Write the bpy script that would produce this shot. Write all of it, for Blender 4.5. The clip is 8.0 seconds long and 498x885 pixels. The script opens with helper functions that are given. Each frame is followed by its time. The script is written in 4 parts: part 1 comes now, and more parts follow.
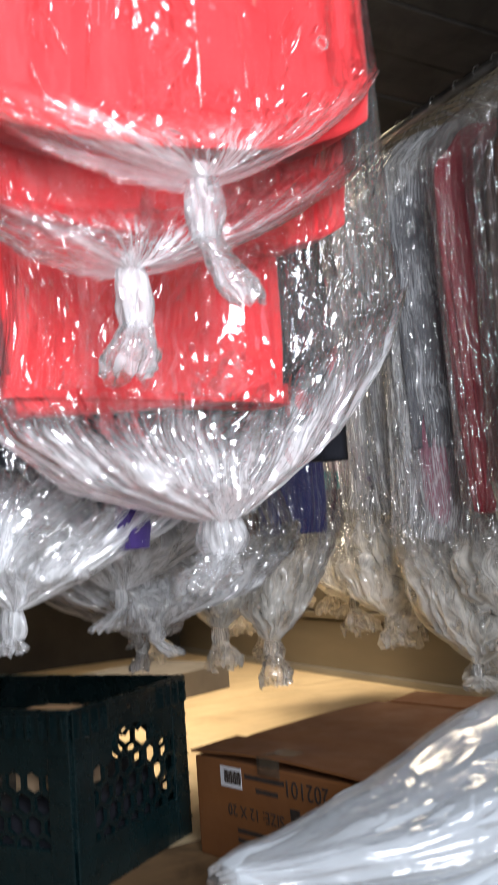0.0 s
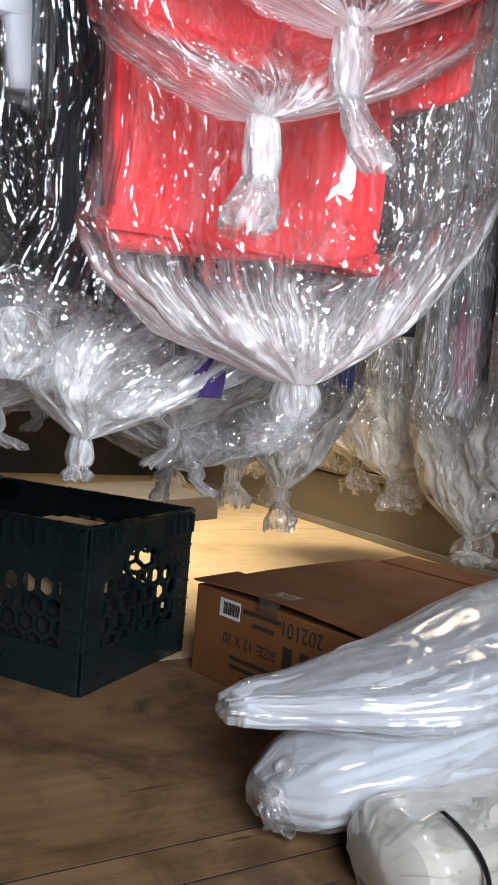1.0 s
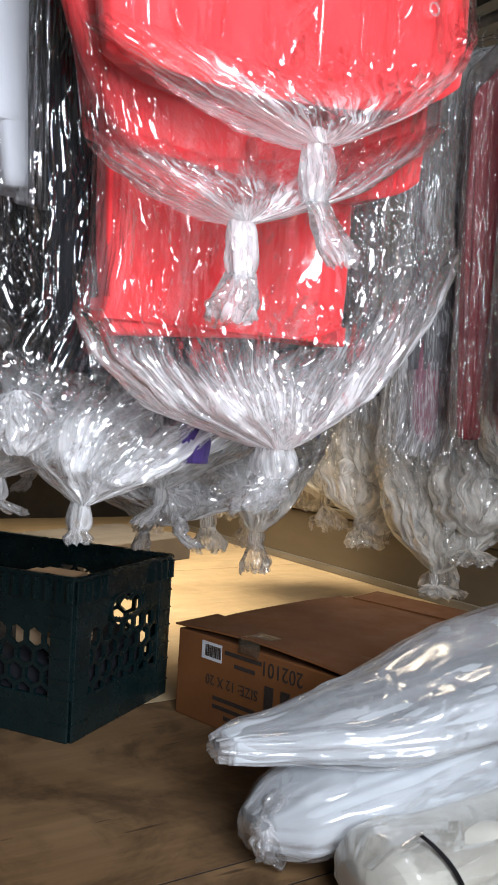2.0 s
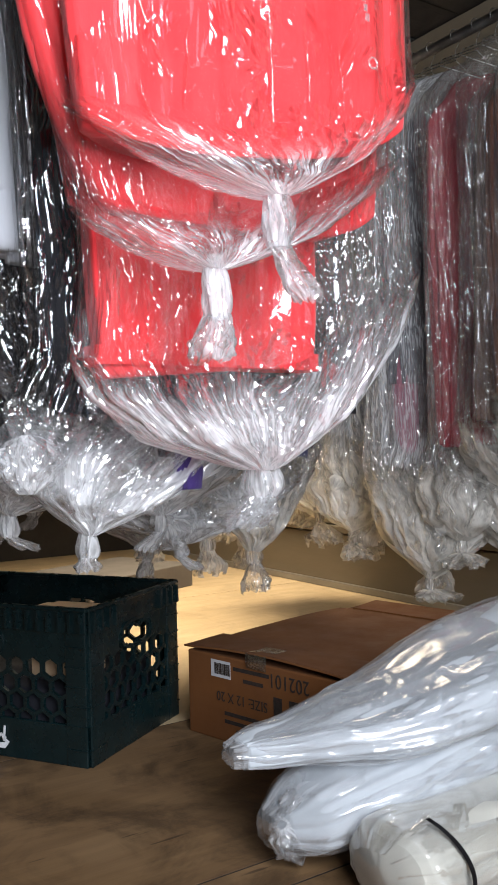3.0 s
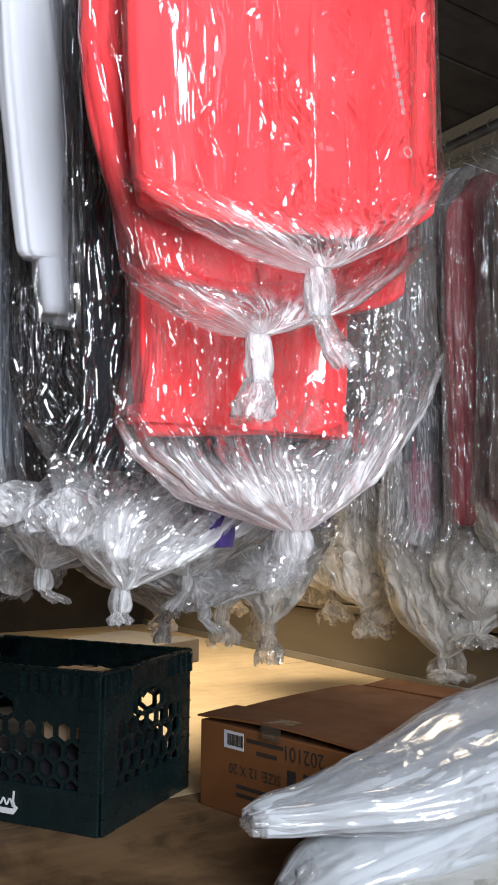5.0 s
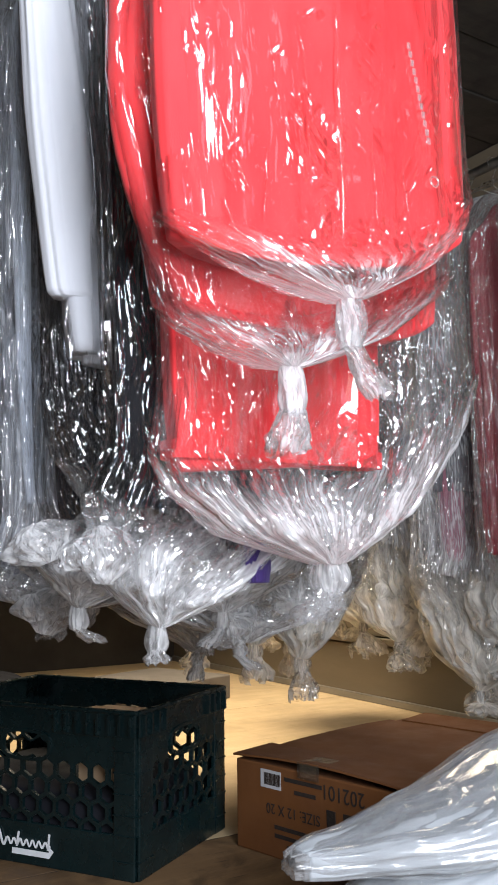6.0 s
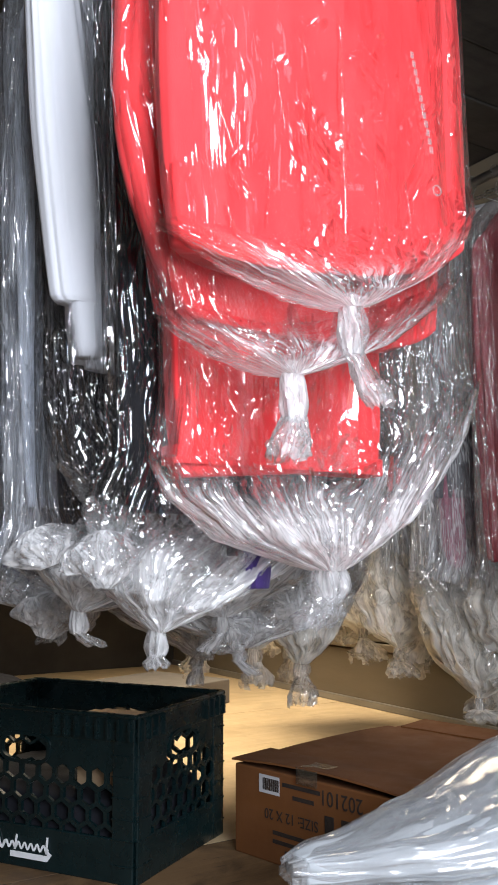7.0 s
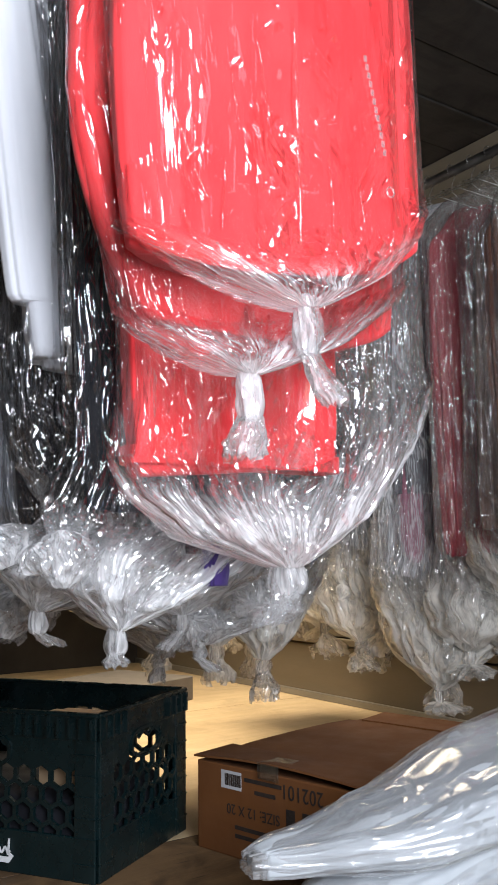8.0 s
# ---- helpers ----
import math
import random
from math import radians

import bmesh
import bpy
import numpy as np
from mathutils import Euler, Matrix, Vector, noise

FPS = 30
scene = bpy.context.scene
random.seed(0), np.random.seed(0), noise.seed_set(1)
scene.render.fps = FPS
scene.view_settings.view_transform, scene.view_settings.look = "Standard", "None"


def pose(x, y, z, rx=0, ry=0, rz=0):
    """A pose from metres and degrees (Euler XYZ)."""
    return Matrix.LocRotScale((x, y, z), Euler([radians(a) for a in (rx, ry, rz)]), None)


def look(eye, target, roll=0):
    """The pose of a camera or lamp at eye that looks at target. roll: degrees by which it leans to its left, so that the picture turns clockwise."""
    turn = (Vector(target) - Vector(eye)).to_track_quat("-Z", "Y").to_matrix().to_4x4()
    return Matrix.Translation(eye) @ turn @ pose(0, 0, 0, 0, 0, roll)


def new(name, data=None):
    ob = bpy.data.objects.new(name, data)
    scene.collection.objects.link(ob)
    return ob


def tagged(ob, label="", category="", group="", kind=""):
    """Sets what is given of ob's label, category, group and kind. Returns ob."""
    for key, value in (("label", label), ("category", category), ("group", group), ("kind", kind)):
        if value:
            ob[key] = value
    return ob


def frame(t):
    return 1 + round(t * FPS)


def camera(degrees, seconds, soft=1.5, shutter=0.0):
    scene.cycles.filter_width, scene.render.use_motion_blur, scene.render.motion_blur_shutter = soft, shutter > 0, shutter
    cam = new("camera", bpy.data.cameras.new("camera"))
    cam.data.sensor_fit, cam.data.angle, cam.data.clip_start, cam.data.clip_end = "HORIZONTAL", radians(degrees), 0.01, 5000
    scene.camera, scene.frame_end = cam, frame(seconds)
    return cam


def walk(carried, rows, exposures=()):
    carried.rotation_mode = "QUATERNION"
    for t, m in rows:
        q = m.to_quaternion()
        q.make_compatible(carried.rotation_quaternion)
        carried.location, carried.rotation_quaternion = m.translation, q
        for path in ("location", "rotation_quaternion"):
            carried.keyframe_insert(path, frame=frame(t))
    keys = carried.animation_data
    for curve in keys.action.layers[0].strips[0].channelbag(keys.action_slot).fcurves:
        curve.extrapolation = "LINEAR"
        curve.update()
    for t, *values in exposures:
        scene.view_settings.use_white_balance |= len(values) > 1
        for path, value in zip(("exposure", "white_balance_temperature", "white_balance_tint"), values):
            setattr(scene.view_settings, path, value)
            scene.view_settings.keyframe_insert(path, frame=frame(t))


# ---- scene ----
cam = camera(32.0, 8.0, shutter=0.3)
PATH = [
    (0, (0.124, 0.124, 0.508), (-0.018, 2.105, 0.744), -4.3),
    (0.5, (0.082, 0.144, 0.524), (-0.061, 2.137, 0.453), 2.6),
    (1, (0.044, 0.112, 0.532), (-0.075, 2.104, 0.391), 5.0),
    (1.5, (0.023, 0.076, 0.563), (-0.041, 2.072, 0.457), 5.3),
    (3, (0.033, -0.05, 0.566), (0.007, 1.95, 0.562), -1.3),
    (3.5, (0.017, -0.067, 0.55), (-0.001, 1.933, 0.573), -1.7),
    (4, (-0.007, -0.089, 0.56), (0.001, 1.908, 0.663), 1.9),
    (5.5, (0.002, -0.077, 0.535), (-0.06, 1.91, 0.751), -0.3),
    (6, (-0.012, -0.075, 0.543), (-0.099, 1.906, 0.803), -0.6),
    (6.5, (-0.016, -0.079, 0.544), (-0.134, 1.899, 0.814), -0.3),
    (7, (-0.011, -0.079, 0.545), (-0.102, 1.901, 0.814), -0.1),
    (7.5, (-0.009, -0.085, 0.545), (-0.061, 1.896, 0.809), -0.5),
    (8, (-0.004, -0.089, 0.546), (-0.011, 1.894, 0.807), -0.8),
]
walk(cam, [(t, look(eye, target, roll)) for t, eye, target, roll in PATH])

# ---------- light ----------
scene.cycles.transparent_max_bounces = 14
world = bpy.data.worlds.new("daylight")
scene.world = world
world.use_nodes = True
wn = world.node_tree
sky = wn.nodes.new("ShaderNodeTexSky")
sky.sky_type = "NISHITA"
sky.sun_disc = False
sky.sun_elevation = radians(40)
sky.sun_rotation = radians(120)
wn.links.new(sky.outputs[0], wn.nodes["Background"].inputs[0])
wn.nodes["Background"].inputs[1].default_value = 0.10

# The load space's own axes: x runs towards the open rear door, y towards the side wall.
ROOM = pose(-0.013, 0.912, 0, 0, 0, -55.5)


def lamp(name, place, target, power, colour, size, size_y, spread=180):
    data = bpy.data.lights.new(name, "AREA")
    data.shape, data.size, data.size_y, data.energy, data.color = "RECTANGLE", size, size_y, power, colour
    data.spread = radians(spread)
    ob = new(name, data)
    ob.matrix_world = ROOM @ look(place, target)
    return ob


lamp("door_daylight", (1.66, -0.40, 1.12), (-0.5, -0.1, 0.72), 76, (0.88, 0.92, 1.0), 0.85, 1.1)
lamp("rear_lamp_light", (-1.65, 1.0, 1.8), (-1.6, 1.0, 0.0), 33, (1.0, 0.83, 0.61), 1.0, 1.0, 95)


# ---------- materials ----------
def material(name):
    m = bpy.data.materials.new(name)
    m.use_nodes = True
    t = m.node_tree
    return m, t, t.nodes["Principled BSDF"], t.nodes["Material Output"]


def node(t, kind, **values):
    n = t.nodes.new("ShaderNode" + kind)
    for k, v in values.items():
        n.inputs[k.replace("_", " ")].default_value = v
    return n


def coords(t, scale=(1, 1, 1)):
    c = t.nodes.new("ShaderNodeTexCoord")
    m = t.nodes.new("ShaderNodeMapping")
    m.inputs["Scale"].default_value = scale
    t.links.new(c.outputs["Object"], m.inputs[0])
    return m.outputs[0]


def ramp(t, source, stops):
    r = t.nodes.new("ShaderNodeValToRGB")
    e = r.color_ramp.elements
    while len(e) < len(stops):
        e.new(0.5)
    for el, (at, col) in zip(e, stops):
        el.position, el.color = at, (*col, 1) if len(col) == 3 else col
    t.links.new(source, r.inputs[0])
    return r.outputs[0]


def noise_tex(t, vec, scale, detail=4, rough=0.6, distort=0.0):
    n = t.nodes.new("ShaderNodeTexNoise")
    n.inputs["Scale"].default_value = scale
    n.inputs["Detail"].default_value = detail
    n.inputs["Roughness"].default_value = rough
    n.inputs["Distortion"].default_value = distort
    t.links.new(vec, n.inputs["Vector"])
    return n.outputs["Fac"]


def bump(t, height, strength, distance, normal=None):
    b = t.nodes.new("ShaderNodeBump")
    b.inputs["Strength"].default_value = strength
    b.inputs["Distance"].default_value = distance
    t.links.new(height, b.inputs["Height"])
    if normal:
        t.links.new(normal, b.inputs["Normal"])
    return b.outputs[0]


def math_node(t, op, a, b):
    n = t.nodes.new("ShaderNodeMath")
    n.operation = op
    for i, x in enumerate((a, b)):
        if isinstance(x, (int, float)):
            n.inputs[i].default_value = x
        else:
            t.links.new(x, n.inputs[i])
    return n.outputs[0]


def surface(name, stops, scale=8.0, stretch=(1, 1, 1), rough=0.6, grain=200.0, relief=0.3, depth=0.002, metal=0.0, sheen=0.0, spec=0.5, distort=0.0):
    """A solid surface: blotches between the stops' colours, fine grain in the relief."""
    m, t, p, out = material(name)
    v = coords(t, stretch)
    n = noise_tex(t, v, scale, 5, 0.62, distort)
    t.links.new(ramp(t, n, stops), p.inputs["Base Color"])
    g = noise_tex(t, v, grain, 3, 0.6)
    t.links.new(bump(t, g, relief, depth, bump(t, n, relief, depth * 4)), p.inputs["Normal"])
    r = ramp(t, noise_tex(t, v, scale * 2.3, 3), ((0.3, (rough - 0.12,) * 3), (0.7, (min(1, rough + 0.12),) * 3)))
    t.links.new(r, p.inputs["Roughness"])
    p.inputs["Metallic"].default_value = metal
    p.inputs["Specular IOR Level"].default_value = spec
    p.inputs["Sheen Weight"].default_value = sheen
    return m


def cloth(name, dark, light, rough=0.85, sheen=0.15, grain=900.0):
    return surface(name, ((0.3, dark), (0.7, light)), 9.0, (1, 1, 0.35), rough, grain, 0.35, 0.0008, 0.0, sheen, 0.3)


def wood(name, dark, mid, light, along="y", rough=0.5, dirt=0.8):
    m, t, p, out = material(name)
    info = t.nodes.new("ShaderNodeObjectInfo")
    c = t.nodes.new("ShaderNodeTexCoord")
    shift = t.nodes.new("ShaderNodeVectorMath")
    shift.operation = "MULTIPLY_ADD"
    t.links.new(info.outputs["Random"], shift.inputs[0])
    shift.inputs[1].default_value = (7, 31, 13)
    t.links.new(c.outputs["Object"], shift.inputs[2])
    mp = t.nodes.new("ShaderNodeMapping")
    mp.inputs["Scale"].default_value = {"y": (1, 0.09, 1), "x": (0.09, 1, 1)}[along]
    t.links.new(shift.outputs[0], mp.inputs[0])
    v = mp.outputs[0]
    n = noise_tex(t, v, 28, 6, 0.65, 0.6)
    broad = noise_tex(t, shift.outputs[0], 3.0, 4, 0.6)
    mix = math_node(t, "ADD", math_node(t, "MULTIPLY", n, 0.6), math_node(t, "MULTIPLY", broad, 0.4))
    grain = ramp(t, mix, ((0.3, dark), (0.5, mid), (0.7, light)))
    stain = ramp(t, noise_tex(t, shift.outputs[0], 6.5, 6, 0.7, 0.8), ((0.36, (0.3, 0.28, 0.26)), (0.56, (1, 1, 1))))
    specks = ramp(t, noise_tex(t, v, 75, 2, 0.5), ((0.26, (0.25, 0.22, 0.2)), (0.31, (1, 1, 1))))
    for extra in (stain, specks):
        mul = t.nodes.new("ShaderNodeMix")
        mul.data_type, mul.blend_type = "RGBA", "MULTIPLY"
        mul.inputs[0].default_value = dirt
        t.links.new(grain, mul.inputs[6])
        t.links.new(extra, mul.inputs[7])
        grain = mul.outputs[2]
    t.links.new(grain, p.inputs["Base Color"])
    g = noise_tex(t, v, 160, 4, 0.7)
    t.links.new(bump(t, g, 0.35, 0.0012, bump(t, n, 0.3, 0.003)), p.inputs["Normal"])
    t.links.new(ramp(t, broad, ((0.3, (rough - 0.1,) * 3), (0.7, (rough + 0.15,) * 3))), p.inputs["Roughness"])
    return m


def film(name, haze, tint=(0.95, 0.97, 1.0), gloss=2.2, rough=0.07, cap=0.45, active=0.45, tilt=0.8, streak=0.0, long_folds=0.0, cells=260.0, slim=0.14, gain=1.2, calm=0.5):
    """Thin crumpled polythene: mostly clear, milkier where it is bunched. It creases into narrow flat facets, each tilted its own way,
    in patches (active: their share; calm: how creased the rest is), with a few long soft folds; streak draws its milkiness out into lines along the gathers."""
    m, t, p, out = material(name)
    t.nodes.remove(p)
    flow = t.nodes.new("ShaderNodeUVMap")
    flow.uv_map = "flow"
    warp = t.nodes.new("ShaderNodeTexNoise")
    warp.inputs["Scale"].default_value = 9
    t.links.new(flow.outputs[0], warp.inputs["Vector"])
    add = t.nodes.new("ShaderNodeVectorMath")
    add.operation = "MULTIPLY_ADD"
    t.links.new(warp.outputs["Color"], add.inputs[0])
    add.inputs[1].default_value = (0.022, 0.022, 0.022)
    t.links.new(flow.outputs[0], add.inputs[2])

    def drawn(stretch, turn=0.0):
        spin = t.nodes.new("ShaderNodeMapping")
        spin.inputs["Rotation"].default_value = (0, 0, radians(turn))
        t.links.new(add.outputs[0], spin.inputs[0])
        mp = t.nodes.new("ShaderNodeMapping")
        mp.inputs["Scale"].default_value = (1, stretch, 1)
        t.links.new(spin.outputs[0], mp.inputs[0])
        return mp.outputs[0]

    def vector(op, a, b):
        n = t.nodes.new("ShaderNodeVectorMath")
        n.operation = op
        for k, x in enumerate((a, b)):
            if isinstance(x, tuple):
                n.inputs[k].default_value = x
            elif x is not None:
                t.links.new(x, n.inputs[k])
        return n

    def facets(scale, stretch, mask, amount, turn=0.0):
        v = t.nodes.new("ShaderNodeTexVoronoi")
        v.inputs["Scale"].default_value = scale
        t.links.new(drawn(stretch, turn), v.inputs["Vector"])
        off = vector("SUBTRACT", v.outputs["Color"], (0.5, 0.5, 0.5)).outputs[0]
        n = vector("SCALE", off, None)
        t.links.new(math_node(t, "MULTIPLY", mask, amount), n.inputs["Scale"])
        return n.outputs[0]

    lo = 0.62 - 0.34 * active
    patch = ramp(t, noise_tex(t, drawn(0.45), 13.0, 3, 0.65), ((lo, (0, 0, 0)), (lo + 0.12, (1, 1, 1))))
    crumple = ramp(t, noise_tex(t, drawn(0.7), 24.0, 2, 0.6), ((lo + 0.04, (0, 0, 0)), (lo + 0.14, (1, 1, 1))))
    straight = t.nodes.new("ShaderNodeMapping")
    straight.inputs["Scale"].default_value = (1, 0.1, 1)
    t.links.new(flow.outputs[0], straight.inputs[0])
    fold = math_node(t, "SUBTRACT", 1.0, math_node(t, "ABSOLUTE", math_node(t, "SUBTRACT", math_node(t, "MULTIPLY", noise_tex(t, straight.outputs[0], 15.0, 1, 0.5), 2.0), 1.0), 0.0))
    ridge_h = math_node(t, "MULTIPLY", math_node(t, "POWER", fold, 9.0), 0.001 + 0.004 * long_folds)
    soft = bump(t, ridge_h, 1.0, 1.0)
    everywhere = math_node(t, "ADD", math_node(t, "MULTIPLY", patch, 1.0 - calm), calm)
    nrm = vector("ADD", soft, facets(cells, slim, everywhere, tilt)).outputs[0]
    nrm = vector("ADD", nrm, facets(cells * 0.85, slim * 1.2, patch, tilt * 0.9, 30)).outputs[0]
    nrm = vector("ADD", nrm, facets(cells * 0.7, slim * 1.5, crumple, tilt, -26)).outputs[0]
    nrm = vector("NORMALIZE", nrm, None).outputs[0]

    clear = node(t, "BsdfTransparent", Color=(0.985, 0.985, 0.985, 1))
    milk = t.nodes.new("ShaderNodeMixShader")
    milk.inputs[0].default_value = 0.55
    d = node(t, "BsdfDiffuse", Color=(*tint, 1))
    tr = node(t, "BsdfTranslucent", Color=(*tint, 1))
    t.links.new(soft, d.inputs["Normal"])
    t.links.new(d.outputs[0], milk.inputs[1])
    t.links.new(tr.outputs[0], milk.inputs[2])
    body = t.nodes.new("ShaderNodeMixShader")
    cloud = ramp(t, noise_tex(t, drawn(0.4), 22, 3, 0.65), ((0.36, (haze * 0.25,) * 3), (0.66, (haze * 2.0,) * 3)))
    if streak:
        lines = ramp(t, noise_tex(t, drawn(0.025), 260, 3, 0.65), ((0.42, (1 - streak,) * 3), (0.64, (1 + 1.6 * streak,) * 3)))
        cloud = math_node(t, "MULTIPLY", cloud, lines)
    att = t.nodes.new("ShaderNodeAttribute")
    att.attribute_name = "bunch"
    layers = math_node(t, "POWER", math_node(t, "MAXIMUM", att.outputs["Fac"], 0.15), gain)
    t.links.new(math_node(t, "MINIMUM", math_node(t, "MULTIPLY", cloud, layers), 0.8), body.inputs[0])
    t.links.new(clear.outputs[0], body.inputs[1])
    t.links.new(milk.outputs[0], body.inputs[2])
    shine = node(t, "BsdfGlossy", Color=(1, 1, 1, 1), Roughness=rough)
    t.links.new(nrm, shine.inputs["Normal"])
    fres = node(t, "Fresnel", IOR=1.5)
    t.links.new(nrm, fres.inputs["Normal"])
    top = t.nodes.new("ShaderNodeMixShader")
    f = math_node(t, "MULTIPLY", fres.outputs[0], gloss)
    t.links.new(math_node(t, "MINIMUM", f, cap), top.inputs[0])
    t.links.new(body.outputs[0], top.inputs[1])
    t.links.new(shine.outputs[0], top.inputs[2])
    t.links.new(top.outputs[0], out.inputs["Surface"])
    return m


COOL, DULL = (0.97, 0.98, 1.0), (0.93, 0.90, 0.85)
FILM = film("clear_film", 0.024, gloss=2.8, rough=0.04, active=0.3, tilt=1.05, long_folds=0.15, cells=330.0, slim=0.085, calm=0.22)
FILM_DARK = film("clear_film_over_dark", 0.006, gloss=3.0, active=0.5, tilt=1.2, long_folds=0.3, cells=300.0, slim=0.055)
FILM_GREY = film("used_film", 0.19, (0.90, 0.94, 1.0), gloss=2.4, active=0.5, tilt=1.2, long_folds=0.5, streak=0.6, cells=300.0, slim=0.07)
FILM_SILVER = film("silvery_film", 0.21, (0.94, 0.95, 0.97), 2.2, 0.1, 0.4, 0.55, 1.2, streak=0.5, slim=0.1)
FILM_WARM = film("dull_film", 0.034, (0.90, 0.87, 0.83), 1.5, 0.13, 0.2, 0.45, 1.1, streak=0.5, slim=0.1)
FILM_LOOSE = film("loose_clear_film", 0.055, streak=0.5, gloss=2.6, active=0.55, tilt=1.3, cells=280.0, slim=0.06)
MOUTH = film("gathered_film", 0.11, COOL, 3.0, 0.05, 0.45, 0.65, 1.2, streak=0.8, slim=0.06, gain=1.6)
BOWL = film("loose_film", 0.31, COOL, 3.2, 0.07, 0.5, 0.7, 1.3, streak=0.5, slim=0.08, gain=1.4)
MOUTH_FULL = film("bunched_mouth_film", 0.21, COOL, 3.6, 0.06, 0.5, 0.7, 1.4, streak=0.2, cells=230.0, slim=0.3)
TAIL = film("crumpled_film", 0.27, COOL, 3.6, 0.08, 0.45, 0.8, 1.4, streak=0.3, cells=240.0, slim=0.35)
TAIL_WARM = film("crumpled_dull_film", 0.38, (0.97, 0.94, 0.88), 2.0, 0.14, 0.25, 0.6, 1.1, streak=0.15, cells=200.0, slim=0.35)
KNOT = film("bunched_film", 0.45, COOL, 2.4, 0.1, 0.4, 0.8, 1.1, streak=0.2, slim=0.12)
KNOT_WARM = film("bunched_dull_film", 0.3, DULL, 1.3, 0.2, 0.25, 0.6, 0.9, streak=0.5)
MARK = film("printed_mark", 4.0, COOL, active=0.1)
PLEAT = film("pinched_film", 0.3, COOL, 3.5, 0.07, 0.5, 0.3, 0.45, cells=200.0, slim=0.1)
WRAP = film("wrap_film", 0.10, COOL, 1.5, 0.18, 0.35, 0.3, 0.6, long_folds=0.3, cells=200.0, slim=0.06)

RED = cloth("red_wool", (0.70, 0.030, 0.038), (0.80, 0.045, 0.052), 0.8)
BLACK = cloth("black_wool", (0.005, 0.006, 0.010), (0.012, 0.013, 0.019), 0.8, 0.0)
NAVY = cloth("navy_cotton", (0.012, 0.014, 0.07), (0.02, 0.022, 0.11))
WHITE = cloth("white_cotton", (0.62, 0.64, 0.70), (0.70, 0.72, 0.77))
PALE = cloth("pale_blue_cotton", (0.56, 0.62, 0.72), (0.66, 0.71, 0.80))
SLATE = cloth("slate_cloth", (0.075, 0.075, 0.085), (0.12, 0.12, 0.13))
GREY = cloth("grey_cotton", (0.32, 0.32, 0.34), (0.45, 0.45, 0.47))
MAROON = cloth("dark_red_cloth", (0.19, 0.008, 0.018), (0.28, 0.016, 0.03), 0.7, 0.05)
PINK = cloth("pink_cloth", (0.25, 0.08, 0.12), (0.34, 0.12, 0.17))
BLUSH = cloth("blush_cloth", (0.68, 0.48, 0.48), (0.74, 0.56, 0.56))
PURPLE = cloth("lilac_cloth", (0.22, 0.13, 0.36), (0.30, 0.19, 0.46))
VIOLET = cloth("violet_cloth", (0.02, 0.009, 0.075), (0.036, 0.017, 0.11))
RUST = cloth("rust_cloth", (0.13, 0.035, 0.014), (0.20, 0.06, 0.026), 0.8, 0.0)
BROWN = cloth("brown_cloth", (0.05, 0.025, 0.018), (0.085, 0.045, 0.032), 0.8, 0.0)
TEAL = cloth("teal_cloth", (0.02, 0.22, 0.24), (0.03, 0.3, 0.32))
LINEN = cloth("bright_white_cotton", (0.37, 0.40, 0.43), (0.46, 0.49, 0.52))
IVORY = cloth("ivory_cotton", (0.46, 0.45, 0.40), (0.54, 0.53, 0.47))

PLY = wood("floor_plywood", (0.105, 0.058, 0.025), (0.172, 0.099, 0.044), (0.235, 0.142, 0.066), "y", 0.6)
# paler copy of the floor plywood: the rear lamplight put into its colour
PLY_LIT = wood("lamplit_plywood", (0.46, 0.34, 0.19), (0.54, 0.41, 0.24), (0.60, 0.47, 0.29), "y", 0.55, 0.25)
CEIL = wood("ceiling_boards", (0.015, 0.013, 0.011), (0.028, 0.024, 0.02), (0.042, 0.035, 0.03), "y", 0.65)
WALLP = surface("wall_paint", ((0.3, (0.13, 0.108, 0.075)), (0.7, (0.19, 0.16, 0.115))), 4.0, (0.25, 1, 1), 0.45, 120.0, 0.25, 0.002)
DARKWALL = surface("dark_panel", ((0.3, (0.025, 0.022, 0.02)), (0.7, (0.045, 0.04, 0.035))), 3.0, (1, 1, 1), 0.7)
TRIM = surface("metal_trim", ((0.3, (0.26, 0.25, 0.23)), (0.7, (0.38, 0.37, 0.34))), 14.0, (0.2, 1, 1), 0.4, 300.0, 0.2, 0.001, 0.6)
CARD = surface("cardboard", ((0.3, (0.115, 0.038, 0.007)), (0.7, (0.15, 0.054, 0.011))), 7.0, (1, 1, 1), 0.75, 260.0, 0.25, 0.001)
CARD_PALE = surface("pale_cardboard", ((0.3, (0.44, 0.30, 0.18)), (0.7, (0.55, 0.39, 0.25))), 7.0, (1, 1, 1), 0.75, 260.0, 0.25, 0.001)
CARD_GREY = surface("dusty_cardboard", ((0.3, (0.11, 0.10, 0.09)), (0.7, (0.16, 0.145, 0.13))), 5.0, (1, 1, 1), 0.8, 200.0, 0.25, 0.001)
INK = surface("black_ink", ((0.3, (0.010, 0.007, 0.005)), (0.7, (0.03, 0.018, 0.012))), 60.0, (1, 1, 1), 0.8)
PAPER = surface("label_paper", ((0.3, (0.42, 0.42, 0.44)), (0.7, (0.5, 0.5, 0.52))), 30.0, (1, 1, 1), 0.6)
PLASTIC = surface("dark_green_plastic", ((0.3, (0.0024, 0.009, 0.0105)), (0.7, (0.0045, 0.016, 0.018))), 12.0, (1, 1, 1), 0.27, 150.0, 0.2, 0.001, spec=0.6)
PRINT = surface("white_print", ((0.3, (0.7, 0.72, 0.75)), (0.7, (0.8, 0.82, 0.85))), 40.0, (1, 1, 1), 0.5)
